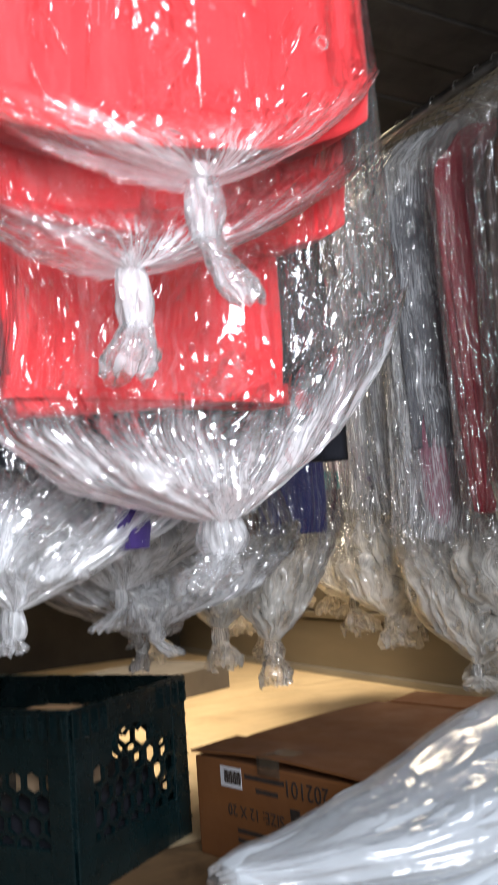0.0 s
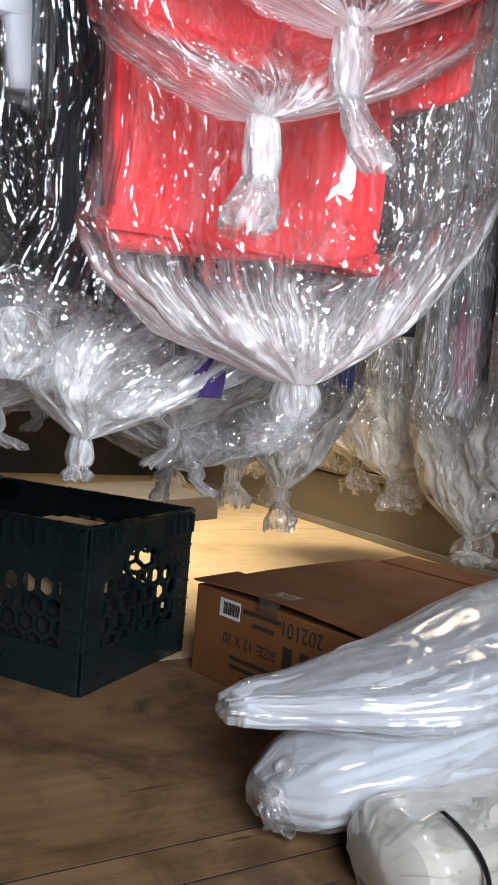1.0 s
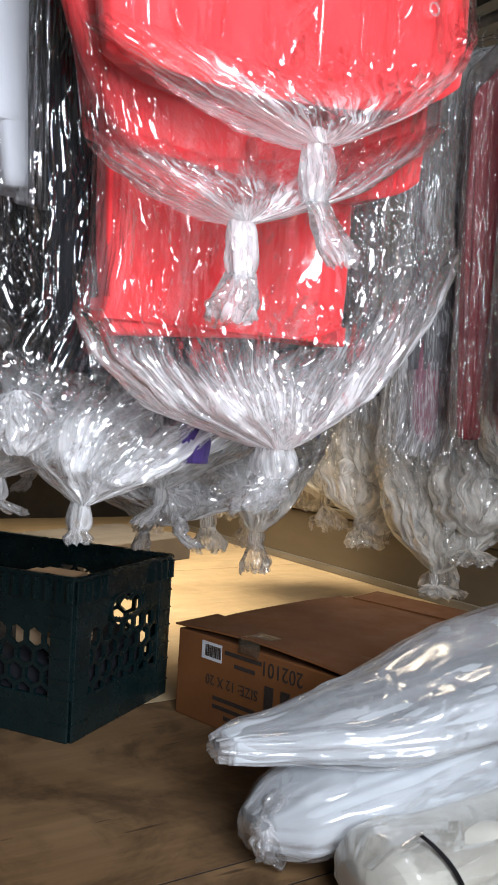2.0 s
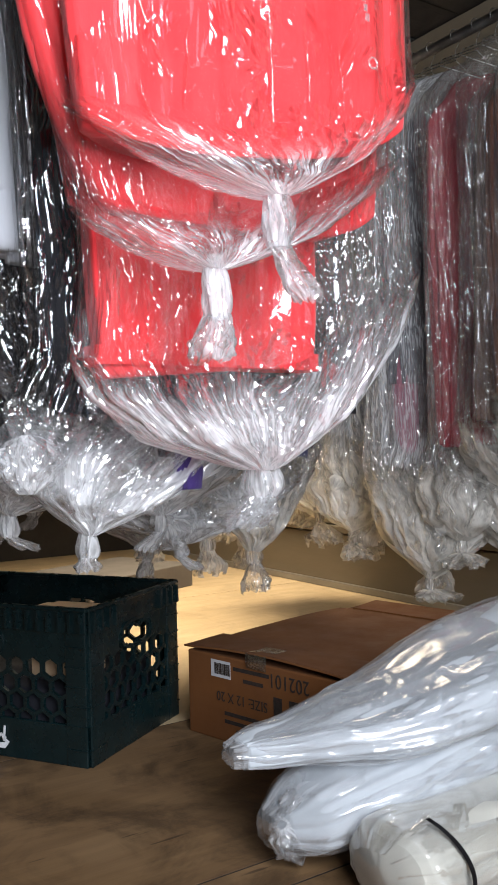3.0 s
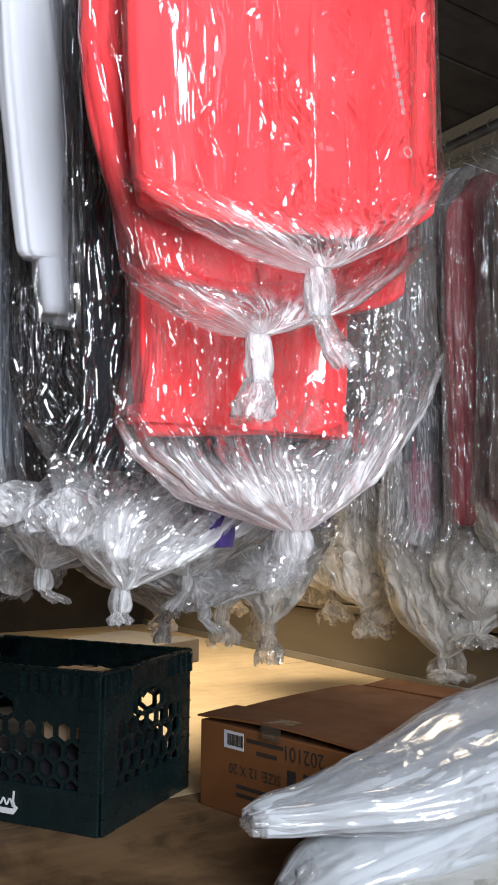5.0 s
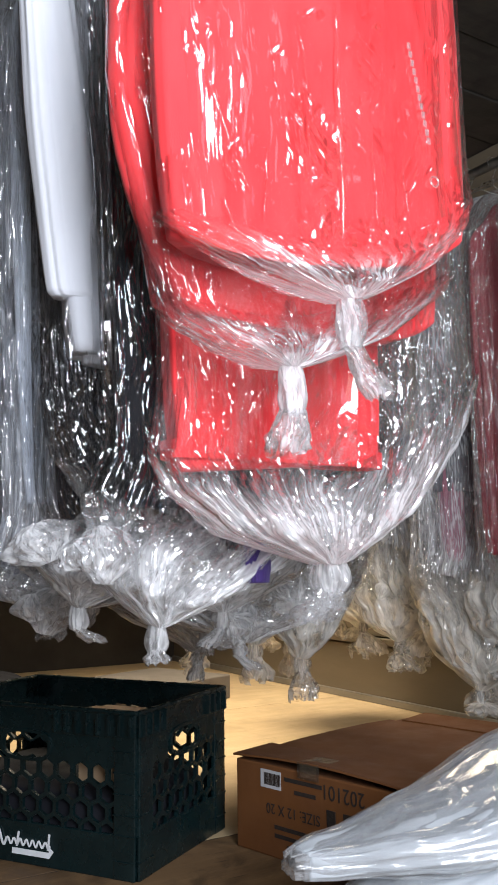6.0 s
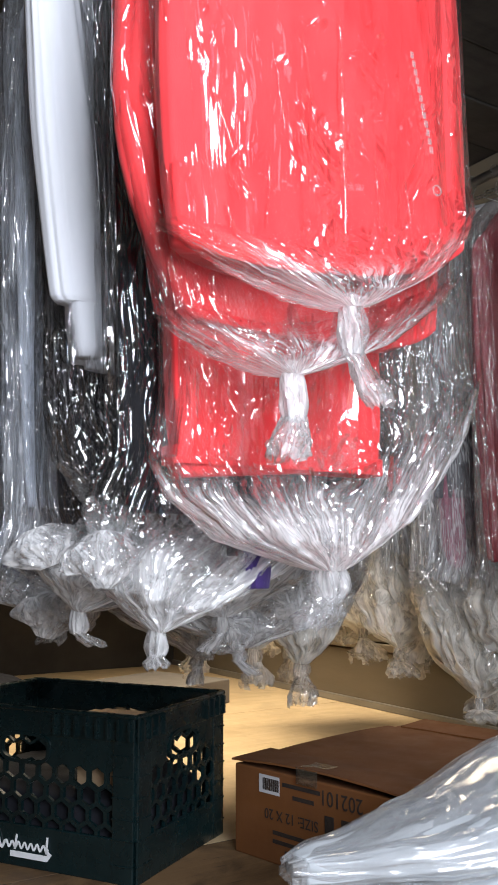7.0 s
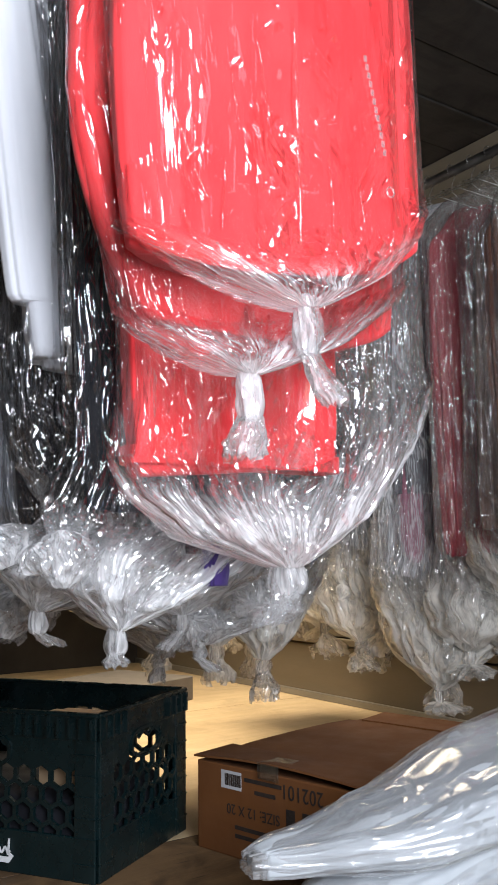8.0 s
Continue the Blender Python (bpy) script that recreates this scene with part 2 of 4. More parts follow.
STEEL = surface("galvanised_wire", ((0.3, (0.45, 0.44, 0.42)), (0.7, (0.6, 0.59, 0.57))), 40.0, (1, 1, 1), 0.3, 300.0, 0.1, 0.0005, 1.0)
PIPE = surface("steel_pipe", ((0.3, (0.16, 0.15, 0.14)), (0.7, (0.28, 0.27, 0.25))), 20.0, (1, 1, 1), 0.42, 300.0, 0.1, 0.0005, 1.0)
STRAP = surface("black_webbing", ((0.3, (0.012, 0.012, 0.014)), (0.7, (0.025, 0.025, 0.03))), 60.0, (1, 1, 1), 0.6)


# ---------- building blocks ----------
def thing(name, m, label, category, group="", kind=""):
    ob = new(name)
    ob.empty_display_size = 0.05
    ob.matrix_world = ROOM @ m
    return tagged(ob, label, category, group, kind)


def part(name, bm, mat, parent, label="", smooth=True, m=None):
    """Links a bmesh as one mesh object under a thing or a part."""
    me = bpy.data.meshes.new(name)
    bm.to_mesh(me)
    bm.free()
    me.materials.append(mat)
    if smooth:
        me.polygons.foreach_set("use_smooth", [True] * len(me.polygons))
    ob = new(name, me)
    ob.parent = parent
    if m:
        ob.matrix_local = m
    return tagged(ob, label)


def single(name, bm, mat, m, label, category="", group="", kind="", smooth=False):
    ob = part(name, bm, mat, None, "", smooth)
    ob.matrix_world = ROOM @ m
    return tagged(ob, label, category, group, kind)


def box(bm, x0, x1, y0, y1, z0, z1, bevel=0.0):
    vs = [bm.verts.new((x, y, z)) for x in (x0, x1) for y in (y0, y1) for z in (z0, z1)]
    fs = [bm.faces.new([vs[i] for i in f]) for f in ((0, 1, 3, 2), (4, 6, 7, 5), (0, 4, 5, 1), (2, 3, 7, 6), (0, 2, 6, 4), (1, 5, 7, 3))]
    if bevel:
        es = list({e for f in fs for e in f.edges})
        bmesh.ops.bevel(bm, geom=es, offset=bevel, segments=2, affect="EDGES", profile=0.5)
    return bm


def boxed(*dims, bevel=0.0):
    return box(bmesh.new(), *dims, bevel)


def wire(bm, points, r, seg=8):
    """A round wire through the points."""
    rings = []
    pts = [Vector(p) for p in points]
    for i, p in enumerate(pts):
        d = (pts[min(i + 1, len(pts) - 1)] - pts[max(i - 1, 0)]).normalized()
        side = d.orthogonal().normalized() if not rings else (old - d * old.dot(d)).normalized()
        old = side
        up = d.cross(side)
        rings.append([bm.verts.new(p + r * (math.cos(a) * side + math.sin(a) * up)) for a in (2 * math.pi * k / seg for k in range(seg))])
    for a, b in zip(rings, rings[1:]):
        for k in range(seg):
            bm.faces.new((a[k], a[(k + 1) % seg], b[(k + 1) % seg], b[k]))
    bm.faces.new(rings[0][::-1])
    bm.faces.new(rings[-1])
    return bm


def ridge(x, y, z):
    return 1.0 - 2.0 * abs(noise.noise(Vector((x, y, z))))


def loft(stations, seg=72, rings=60, power=2.6, seed=0.0, pleat=5.0, run=2.0, crumple=0.0, fine=22.0, cap=True, ragged=0.0, gather=0.0, wide=0.0, fade=0.0, ease=2):
    """A closed hanging form. Stations from top to bottom: z, centre x, centre y, half depth x, half width y, pleat depth."""
    st = np.array(stations, float)
    order = np.linspace(0, len(st) - 1, rings)
    cols = [np.interp(order, np.arange(len(st)), st[:, k]) for k in range(6)]
    for k in range(6):
        c = cols[k]
        for _ in range(ease):
            c[1:-1] = 0.25 * c[:-2] + 0.5 * c[1:-1] + 0.25 * c[2:]
    bm = bmesh.new()
    uv = bm.loops.layers.uv.new("flow")
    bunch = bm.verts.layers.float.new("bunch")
    rows = []
    for i in range(rings):
        z, cx, cy, rx, ry, fold = (c[i] for c in cols)
        row = []
        for k in range(seg):
            a = 2 * math.pi * k / seg
            ca, sa = math.cos(a), math.sin(a)
            px = math.copysign(abs(ca) ** (2 / power), ca)
            py = math.copysign(abs(sa) ** (2 / power), sa)
            n = ridge(ca * pleat * 0.6 + seed, sa * pleat + seed * 1.7, z * run + seed)
            n2 = noise.noise(Vector((ca * pleat * 1.9 - seed, sa * pleat * 2.3, z * run * 2 + seed * 3)))
            f = fold * (0.75 * n + 0.5 * n2)
            if gather:
                f += gather * fold * ridge(ca * 9 + seed, sa * 11, z * run * 1.5 + seed)
            x, y = cx + px * rx + ca * f, cy + py * ry + sa * f
            if crumple:
                q = Vector((x * fine + seed, y * fine, z * fine * 0.6))
                w = crumple * min(1.0, 0.35 + fold * 40)
                x += w * ridge(q.x, q.y, q.z)
                y += w * ridge(q.y + 9, q.z, q.x)
            zz = z
            if ragged and i > rings * 0.6:
                zz += ragged * ((i / rings - 0.6) / 0.4) * noise.noise(Vector((ca * 2.2, sa * 2.2, seed * 2)))
            row.append(bm.verts.new((x, y, zz)))
        rows.append(row)
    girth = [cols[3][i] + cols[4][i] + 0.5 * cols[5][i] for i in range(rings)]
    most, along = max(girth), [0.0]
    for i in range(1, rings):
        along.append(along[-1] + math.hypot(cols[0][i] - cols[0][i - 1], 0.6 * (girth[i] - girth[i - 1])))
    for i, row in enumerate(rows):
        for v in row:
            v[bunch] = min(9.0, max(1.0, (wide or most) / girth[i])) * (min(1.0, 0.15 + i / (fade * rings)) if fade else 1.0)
    for i, (a, b) in enumerate(zip(rows, rows[1:])):
        for k in range(seg):
            f = bm.faces.new((a[k], b[k], b[(k + 1) % seg], a[(k + 1) % seg]))
            for loop, (kk, ii) in zip(f.loops, ((k, i), (k, i + 1), (k + 1, i + 1), (k + 1, i))):
                loop[uv].uv = (4 * (wide or most) * kk / seg + seed, along[ii] + seed * 0.37)
    if cap:
        bm.faces.new(rows[0])
        bm.faces.new(rows[-1][::-1])
    return bm


# ---------- the load space ----------
XR, XD, YL, YR, ZC = -3.4, 1.75, -1.45, 1.6, 1.9

def wall(name, dims, mat, label):
    return single(name, boxed(*dims), mat, pose(0, 0, 0), label, "wall", kind="structure")


side = wall("wall_side", (XR, XD, YR + 0.012, YR + 0.06, -0.02, ZC + 0.03), DARKWALL, "dull painted side wall of the load space")
wall("wall_opposite", (XR, XD, YL - 0.06, YL, -0.02, ZC + 0.03), DARKWALL, "dark plain side wall of the load space")
wall("wall_front", (XR - 0.06, XR, YL - 0.06, YR + 0.06, -0.02, ZC), DARKWALL, "dark bulkhead at the far end")
wall("wall_rear_post", (XD, XD + 0.06, YL - 0.06, -1.15, -0.02, ZC), DARKWALL, "dark post beside the open rear door")
wall("wall_rear_panel", (XD, XD + 0.06, 0.35, YR + 0.06, -0.02, ZC), DARKWALL, "dark panel beside the open rear door")

# side wall lining: wide horizontal boards with open joints, a step at the ledge
for z0, z1, proud in ((0.024, 0.206, 0.012), (0.212, 0.236, 0.022), (0.242, 0.42, 0.0), (0.426, 0.80, 0.0), (0.806, 1.2, 0.0), (1.206, 1.897, 0.0)):
    bm = boxed(XR, XD, YR - proud, YR + 0.012, z0, z1, bevel=0.003)
    part("panel", bm, WALLP, side, smooth=False)
single("baseboard", boxed(XR, XD, YR - 0.024, YR - 0.001, 0.0, 0.026, bevel=0.004), TRIM, pose(0, 0, 0), "worn grey metal strip along the floor", "trim", kind="structure")

# ceiling boards
bm = bmesh.new()
x = -3.4
for i in range(26):
    box(bm, x + 0.003, x + 0.199, YL, YR + 0.012, ZC + 0.004 * (i % 2), ZC + 0.03, 0.004)
    x += 0.2
box(bm, XR - 0.1, XD + 0.1, YL - 0.1, YR + 0.1, ZC + 0.032, ZC + 0.05)
single("ceiling", bm, CEIL, pose(-0.085, 0, 0), "dark weathered board ceiling", "ceiling", kind="structure")

# floor of boards
floor = single("floor", boxed(XR, XD + 0.05, YL, YR, -0.06, -0.022), DARKWALL, pose(0, 0, 0), "worn plywood floor of the load space", "floor", kind="structure")
edges = [-3.4, -1.95, -0.73, -0.147, -0.075, 0.32, 0.72, 1.2, 1.79]
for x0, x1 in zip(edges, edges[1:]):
    # boards at the back are split, their far part in the paler lamplit colour
    pieces = ((YL, YR - 0.002, PLY, ""),) if x1 > -0.5 else ((YL, 0.118, PLY, ""), (0.122, YR - 0.002, PLY_LIT, "floor plywood coloured paler as if lamplit"))
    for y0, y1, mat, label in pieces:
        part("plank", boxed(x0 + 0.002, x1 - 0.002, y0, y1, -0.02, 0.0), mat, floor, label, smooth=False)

for x0 in edges[1:-1]:
    part("joint", boxed(x0 - 0.0021, x0 + 0.0021, YL, YR - 0.003, -0.019, -0.0006), INK, floor, "dark strip filling a board joint", smooth=False)

# outside the rear door: bright ground
single("ground", boxed(XD + 0.3, 60, -40, 40, -0.8, -0.7), surface("asphalt", ((0.3, (0.05, 0.05, 0.05)), (0.7, (0.09, 0.09, 0.085))), 3.0), pose(0, 0, 0), "grey asphalt outside the rear door", "ground", kind="structure")

# ---------- rails ----------
RAIL_Z = 1.60
def rail(y, x0, x1):
    r = thing("clothes_rail", pose(0, y, RAIL_Z), "straight metal pipe rail hung under the ceiling", "clothes rail", "clothes rails")
    part("pipe", wire(bmesh.new(), [(x0, 0, 0), (x1, 0, 0)], 0.0135, 16), PIPE, r)
    for x in (x0 + 0.15, x1 - 0.1):
        part("bracket", wire(bmesh.new(), [(x, 0, 0.01), (x, 0, ZC - RAIL_Z)], 0.006), STEEL, r)

rail(1.21, -2.6, 0.9)
rail(0.02, -2.2, 0.45)
rail(0.60, -2.4, -0.62)


def hanger(x, y, seed):
    """A wire hanger: hook over the rail, neck, two shoulders and a bar."""
    h = thing("wire_hanger", pose(x, y, RAIL_Z), "thin wire clothes hanger hooked over a rail", "hanger", "wire hangers")
    c = [(0, 0.018 * math.sin(t), 0.002 + 0.018 * math.cos(t)) for t in np.linspace(-2.2, 2.0, 14)]
    hook = [(0, q, z) for _, q, z in c] + [(0, 0.0, -0.035), (0, 0, -0.06)]
    part("hook", wire(bmesh.new(), hook, 0.0013, 6), STEEL, h)
    part("bar", wire(bmesh.new(), [(0, 0, -0.06), (0, 0.19, -0.15), (0, 0.195, -0.165), (0, -0.195, -0.165), (0, -0.19, -0.15), (0, 0, -0.06)], 0.0013, 6), STEEL, h)


# ---------- hanging clothes ----------
def garment(name, x, y, mat, label, left, right, bottom, thick=0.03, seed=0.0, pleat=0.012, group="hanging clothes", category="garment", top=1.5, flare=0.0, slope=0.0, power=3.2, round_l=0.0, round_r=0.0, taper=0.0, bow=3.0, yaw=0.0, lean=0.0):
    """A garment on its hanger, seen from the side: shoulders, body and hem. left and right are its edges along the hanger."""
    g = thing(name, pose(x, y, 0, 0, 0, yaw), label, category, group)
    w, c = (right - left) / 2, (right + left) / 2
    st = [(top, 0, 0, 0.012, 0.03, 0), (top - 0.04, 0, c * 0.4, thick * 0.6, w * 0.55, 0.002), (top - 0.13, 0, c, thick, w * 0.97, pleat * 0.4),
          (top - 0.3, 0, c, thick, w, pleat * 0.8), ((top + bottom) / 2, 0, c, thick, w, pleat), (bottom + 0.06, 0, c, thick * 0.95, w + flare, pleat * 1.1), (bottom, 0, c, thick * 0.8, w + flare - 0.004, pleat)]
    bm = loft(st, 80, 50, power, seed, 4.0, 0.8)
    for v in bm.verts:
        near = max(0.0, 1 - (v.co.z - bottom) / 0.25)
        q = (v.co.y - c) / w
        v.co.z += near * (slope * (v.co.y - c) + (round_r if q > 0 else round_l) * abs(q) ** bow)
        if q < 0:
            v.co.y += taper * near * near * -q
        v.co.y += lean * (top - v.co.z)
    part("body", bm, mat, g)
    hanger(x, y, seed)
    return g


def bag(x, y, left, right, thick, hem, knot, tail, seed, top=1.53, fm=None, km=None, tm=None, mm=None, group="garment bags", label="clear crumpled plastic garment bag tied in a knot", sag=0.0, knot_x=0.0, knot_r=0.010, tail_to=(0, 0), fluff=0.05, pleat=0.012, long=1.0, ruffle=0.005, vee=0.05, yaw=0.0, lean=0.0, wads=0, vee_l=None, rough=0.0015, tuck=0.0):
    """Polythene over a garment: shoulders, a loose body, gathered into a knot with a ragged tail. knot: y, z. tail: length."""
    fm, km, tm, mm = fm or FILM, km or KNOT, tm or TAIL, mm or MOUTH
    b = thing("garment_bag", pose(x, y, 0, 0, 0, yaw), label, "plastic bag", group)
    w, c = (right - left) / 2, (right + left) / 2
    ky, kz = knot
    span = hem - kz
    body = [(top, 0, 0, 0.012, 0.02, 0.001), (top - 0.05, 0, c * 0.5, thick * 0.8, w * 0.6, 0.005), (top - 0.15, 0, c, thick, w, pleat * 0.8), ((top + hem) / 2, 0, c, thick, w, pleat), (hem + 0.07, 0, c, thick, w, pleat * 1.2), (hem, knot_x * 0.15, c * 0.8 + ky * 0.2, thick, w * (0.94 + sag * 0.1), pleat * 1.6)]
    mouth = [(hem - span * 0.35, knot_x * 0.5, c * 0.45 + ky * 0.55, thick * 0.95, w * (0.66 + sag * 0.25), pleat * 2.2), (hem - span * 0.7, knot_x * 0.85, ky * 0.9 + c * 0.1, thick * 0.6 + 0.01, w * (0.3 + sag * 0.3), pleat * 2.0), (kz + 0.008, knot_x, ky, knot_r * 1.35, knot_r * 1.45, 0.004)]
    def hung(bm):
        """Lifts the sides over the gathered middle, so that the mouth hangs in a V, and draws one side in."""
        for v in bm.verts:
            if tuck and v.co.y < ky:
                v.co.y += tuck * min(1.0, max(0.0, (hem + 0.25 - v.co.z) / 0.25)) * (ky - v.co.y) / w
            v.co.z += (vee if v.co.y > ky or vee_l is None else vee_l) * min(1.0, max(0.0, (hem + 0.25 - v.co.z) / 0.25)) * (abs(v.co.y - ky) / w) ** 1.3
            v.co.y += lean * (top - v.co.z) * min(1.0, max(0.0, (v.co.z - kz) / max(0.05, span)))
        return bm

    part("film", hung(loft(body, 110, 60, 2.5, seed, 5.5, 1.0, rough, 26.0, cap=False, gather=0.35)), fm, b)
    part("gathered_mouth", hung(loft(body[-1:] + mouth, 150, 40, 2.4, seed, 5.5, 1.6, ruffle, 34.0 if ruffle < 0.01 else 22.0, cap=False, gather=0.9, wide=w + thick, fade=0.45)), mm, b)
    long *= 0.75
    ks = [(kz + 0.024, knot_x, ky, knot_r * 0.6, knot_r * 0.7, 0.001), (kz + 0.014, knot_x, ky, knot_r * 0.95, knot_r * 1.05, 0.003), (kz + 0.002, knot_x, ky, knot_r * 1.2, knot_r * 1.35, 0.005), (kz - 0.016 * long, knot_x, ky, knot_r * 1.3, knot_r * 1.4, 0.006), (kz - 0.03 * long, knot_x, ky, knot_r * 0.9, knot_r, 0.004)]
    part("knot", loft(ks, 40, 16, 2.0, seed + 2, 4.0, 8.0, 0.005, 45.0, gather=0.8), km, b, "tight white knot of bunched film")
    tx, ty = tail_to
    t0 = kz - 0.026 * long
    ts = [(t0, knot_x, ky, knot_r * 0.9, knot_r, 0.004), (t0 - tail * 0.3, knot_x + tx * 0.3, ky + ty * 0.3, fluff * 0.45, fluff * 0.6, fluff * 0.3), (t0 - tail * 0.65, knot_x + tx * 0.65, ky + ty * 0.65, fluff * 0.7, fluff * 0.95, fluff * 0.45), (t0 - tail, knot_x + tx, ky + ty, fluff * 0.5, fluff * 0.7, fluff * 0.5)]
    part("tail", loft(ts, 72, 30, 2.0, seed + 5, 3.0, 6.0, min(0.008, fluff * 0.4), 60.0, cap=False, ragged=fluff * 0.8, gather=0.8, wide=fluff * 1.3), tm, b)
    for n in range(wads):
        k = random.Random(seed * 3 + n)
        r = k.uniform(0.013, 0.024)
        up = k.uniform(0.25, 0.9) * span
        side = (k.random() - 0.5) * 1.3 * w * up / span
        wad = loft([(r, 0, 0, 0.006, 0.006, 0.003), (r * 0.7, 0, 0, r * 0.6, r * 0.7, r * 0.3), (0, 0, 0, r * 0.9, r, r * 0.45), (-r * 0.8, 0, 0, r * 0.6, r * 0.75, r * 0.4), (-r * 1.5, 0, 0, r * 0.2, r * 0.25, r * 0.2)], 84, 36, 2.0, seed + n * 3.3, 3.5, 24.0, r * 0.28, 64.0, cap=False, gather=0.6, wide=r * 2)
        bmesh.ops.transform(wad, matrix=Matrix.Diagonal((0.7, k.uniform(0.9, 1.5), k.uniform(0.7, 1.3), 1)), verts=wad.verts)
        bmesh.ops.transform(wad, matrix=pose(knot_x + thick * 0.7 + 0.012, ky + side, kz + up, k.uniform(-55, 55), k.uniform(-30, 30), 0), verts=wad.verts)
        part("crumpled_fold", wad, tm, b, "crumpled wad of film")
    return b


# three red garments on the near end of the first rail
Y1 = 0.02
LOW = garment("red_garment", -0.02, Y1, RED, "bright red garment with a straight hem, hung in clear plastic", -0.165, 0.125, 0.645, 0.022, 1.0, 0.003, "red garments", power=6, slope=0.075, taper=0.012)
part("hem", loft([(0.668, 0, -0.018, 0.0235, 0.144, 0.003), (0.648, 0, -0.018, 0.0225, 0.144, 0.003)], 80, 6, 6, 1.0, 4.0, 0.8, cap=False), RED, LOW, "stitched straight hem")
garment("red_garment", 0.014, Y1, RED, "bright red garment behind another, hung in clear plastic", -0.245, 0.205, 0.795, 0.02, 2.3, 0.006, "red garments", power=4, round_r=0.05, round_l=0.01, taper=0.085, bow=4.0)
garment("red_garment", 0.07, Y1, RED, "bright red garment with rounded lower corners in clear plastic", -0.222, 0.198, 0.855, 0.026, 3.1, 0.004, "red garments", power=3.4, slope=0.12, round_r=0.05, round_l=0.03, bow=3.0, taper=0.015)
FB = bag(0.066, Y1, -0.228, 0.208, 0.034, 0.862, (-0.035, 0.792), 0.055, 11.0, knot_x=0.072, tail_to=(0.006, 0.032), fluff=0.012, knot_r=0.0068, pleat=0.006, sag=0.5, long=1.8, vee=0.10, vee_l=0.02, rough=0.0008, tuck=0.02, label="clear plastic bag knotted under a red garment")
bag(0.022, Y1, -0.248, 0.215, 0.034, 0.79, (-0.088, 0.722), 0.045, 12.0, knot_x=0.085, tail_to=(0.004, -0.012), fluff=0.017, knot_r=0.007, pleat=0.008, sag=0.5, long=1.7, vee=0.08, vee_l=0.03, rough=0.001, tuck=0.085, label="clear plastic bag knotted in front of a red garment")
bag(-0.02, Y1, -0.16, 0.275, 0.05, 0.645, (0.028, 0.525), 0.035, 13.0, knot_x=0.03, tail_to=(0, -0.03), fluff=0.022, sag=0.8, knot_r=0.013, pleat=0.009, fm=FILM_LOOSE, mm=BOWL, ruffle=0.004, vee=0.11, vee_l=0.01, label="wide crumpled plastic bag gathered below a red garment")

def pleat(y0, z0, y1, z1, r, seed):
    """A pinched pleat that stands off the front film: a slim half-round ridge, tapered at both ends and slightly uneven."""
    bm = bmesh.new()
    uv = bm.loops.layers.uv.new("flow")
    n, m = 40, 8
    rows = []
    for i in range(n + 1):
        q = i / n
        rr = r * (math.sin(math.pi * q) ** 0.4) * (0.8 + 0.5 * noise.noise(Vector((q * 9, seed, 0)))) + 0.0002
        wob = 0.0025 * noise.noise(Vector((q * 4, seed + 5, 0)))
        y, z = y0 + (y1 - y0) * q + wob, z0 + (z1 - z0) * q
        rows.append([bm.verts.new((0.0325 + 1.1 * rr * math.sin(math.pi * k / m), y - rr * math.cos(math.pi * k / m), z)) for k in range(m + 1)])
    for i in range(n):
        for k in range(m):
            f = bm.faces.new((rows[i][k], rows[i + 1][k], rows[i + 1][k + 1], rows[i][k + 1]))
            for loop, (ii, kk) in zip(f.loops, ((i, k), (i + 1, k), (i + 1, k + 1), (i, k + 1))):
                loop[uv].uv = (kk * 0.002 + seed, ii * math.hypot(y1 - y0, z1 - z0) / n)
    part("pleat", bm, PLEAT, FB, "pinched crease in the clear film")


for i, (y0, z0, y1, z1, r) in enumerate(((-0.012, 1.16, -0.007, 0.885, 0.0048), (0.037, 1.0, 0.041, 0.915, 0.0018), (-0.16, 0.9, -0.142, 0.865, 0.003), (-0.146, 0.945, -0.126, 0.91, 0.0025), (-0.106, 0.965, -0.112, 0.885, 0.0022), (0.126, 1.07, 0.10, 1.01, 0.002), (-0.178, 1.03, -0.15, 0.955, 0.0025), (-0.062, 1.12, -0.05, 1.03, 0.002), (-0.1, 1.08, -0.086, 1.0, 0.0018), (0.082, 0.99, 0.088, 0.93, 0.0014))):
    pleat(y0, z0, y1, z1, r, 3.7 * i)

strip = bmesh.new()
for i in range(12):
    y0, z0 = 0.088 + 0.0024 * i, 1.142 - 0.0102 * i
    box(strip, 0.0405, 0.0412, y0, y0 + 0.0055, z0 - 0.0085, z0)
part("printed_strip", strip, MARK, FB, "faint white printed strip", False)
ring = [(0.041, 0.124 + 0.006 * math.cos(t), 0.977 + 0.006 * math.sin(t)) for t in np.linspace(0, 2 * math.pi, 20)]
part("seal_mark", wire(bmesh.new(), ring, 0.0013, 6), MARK, FB, "small round mark in the film")

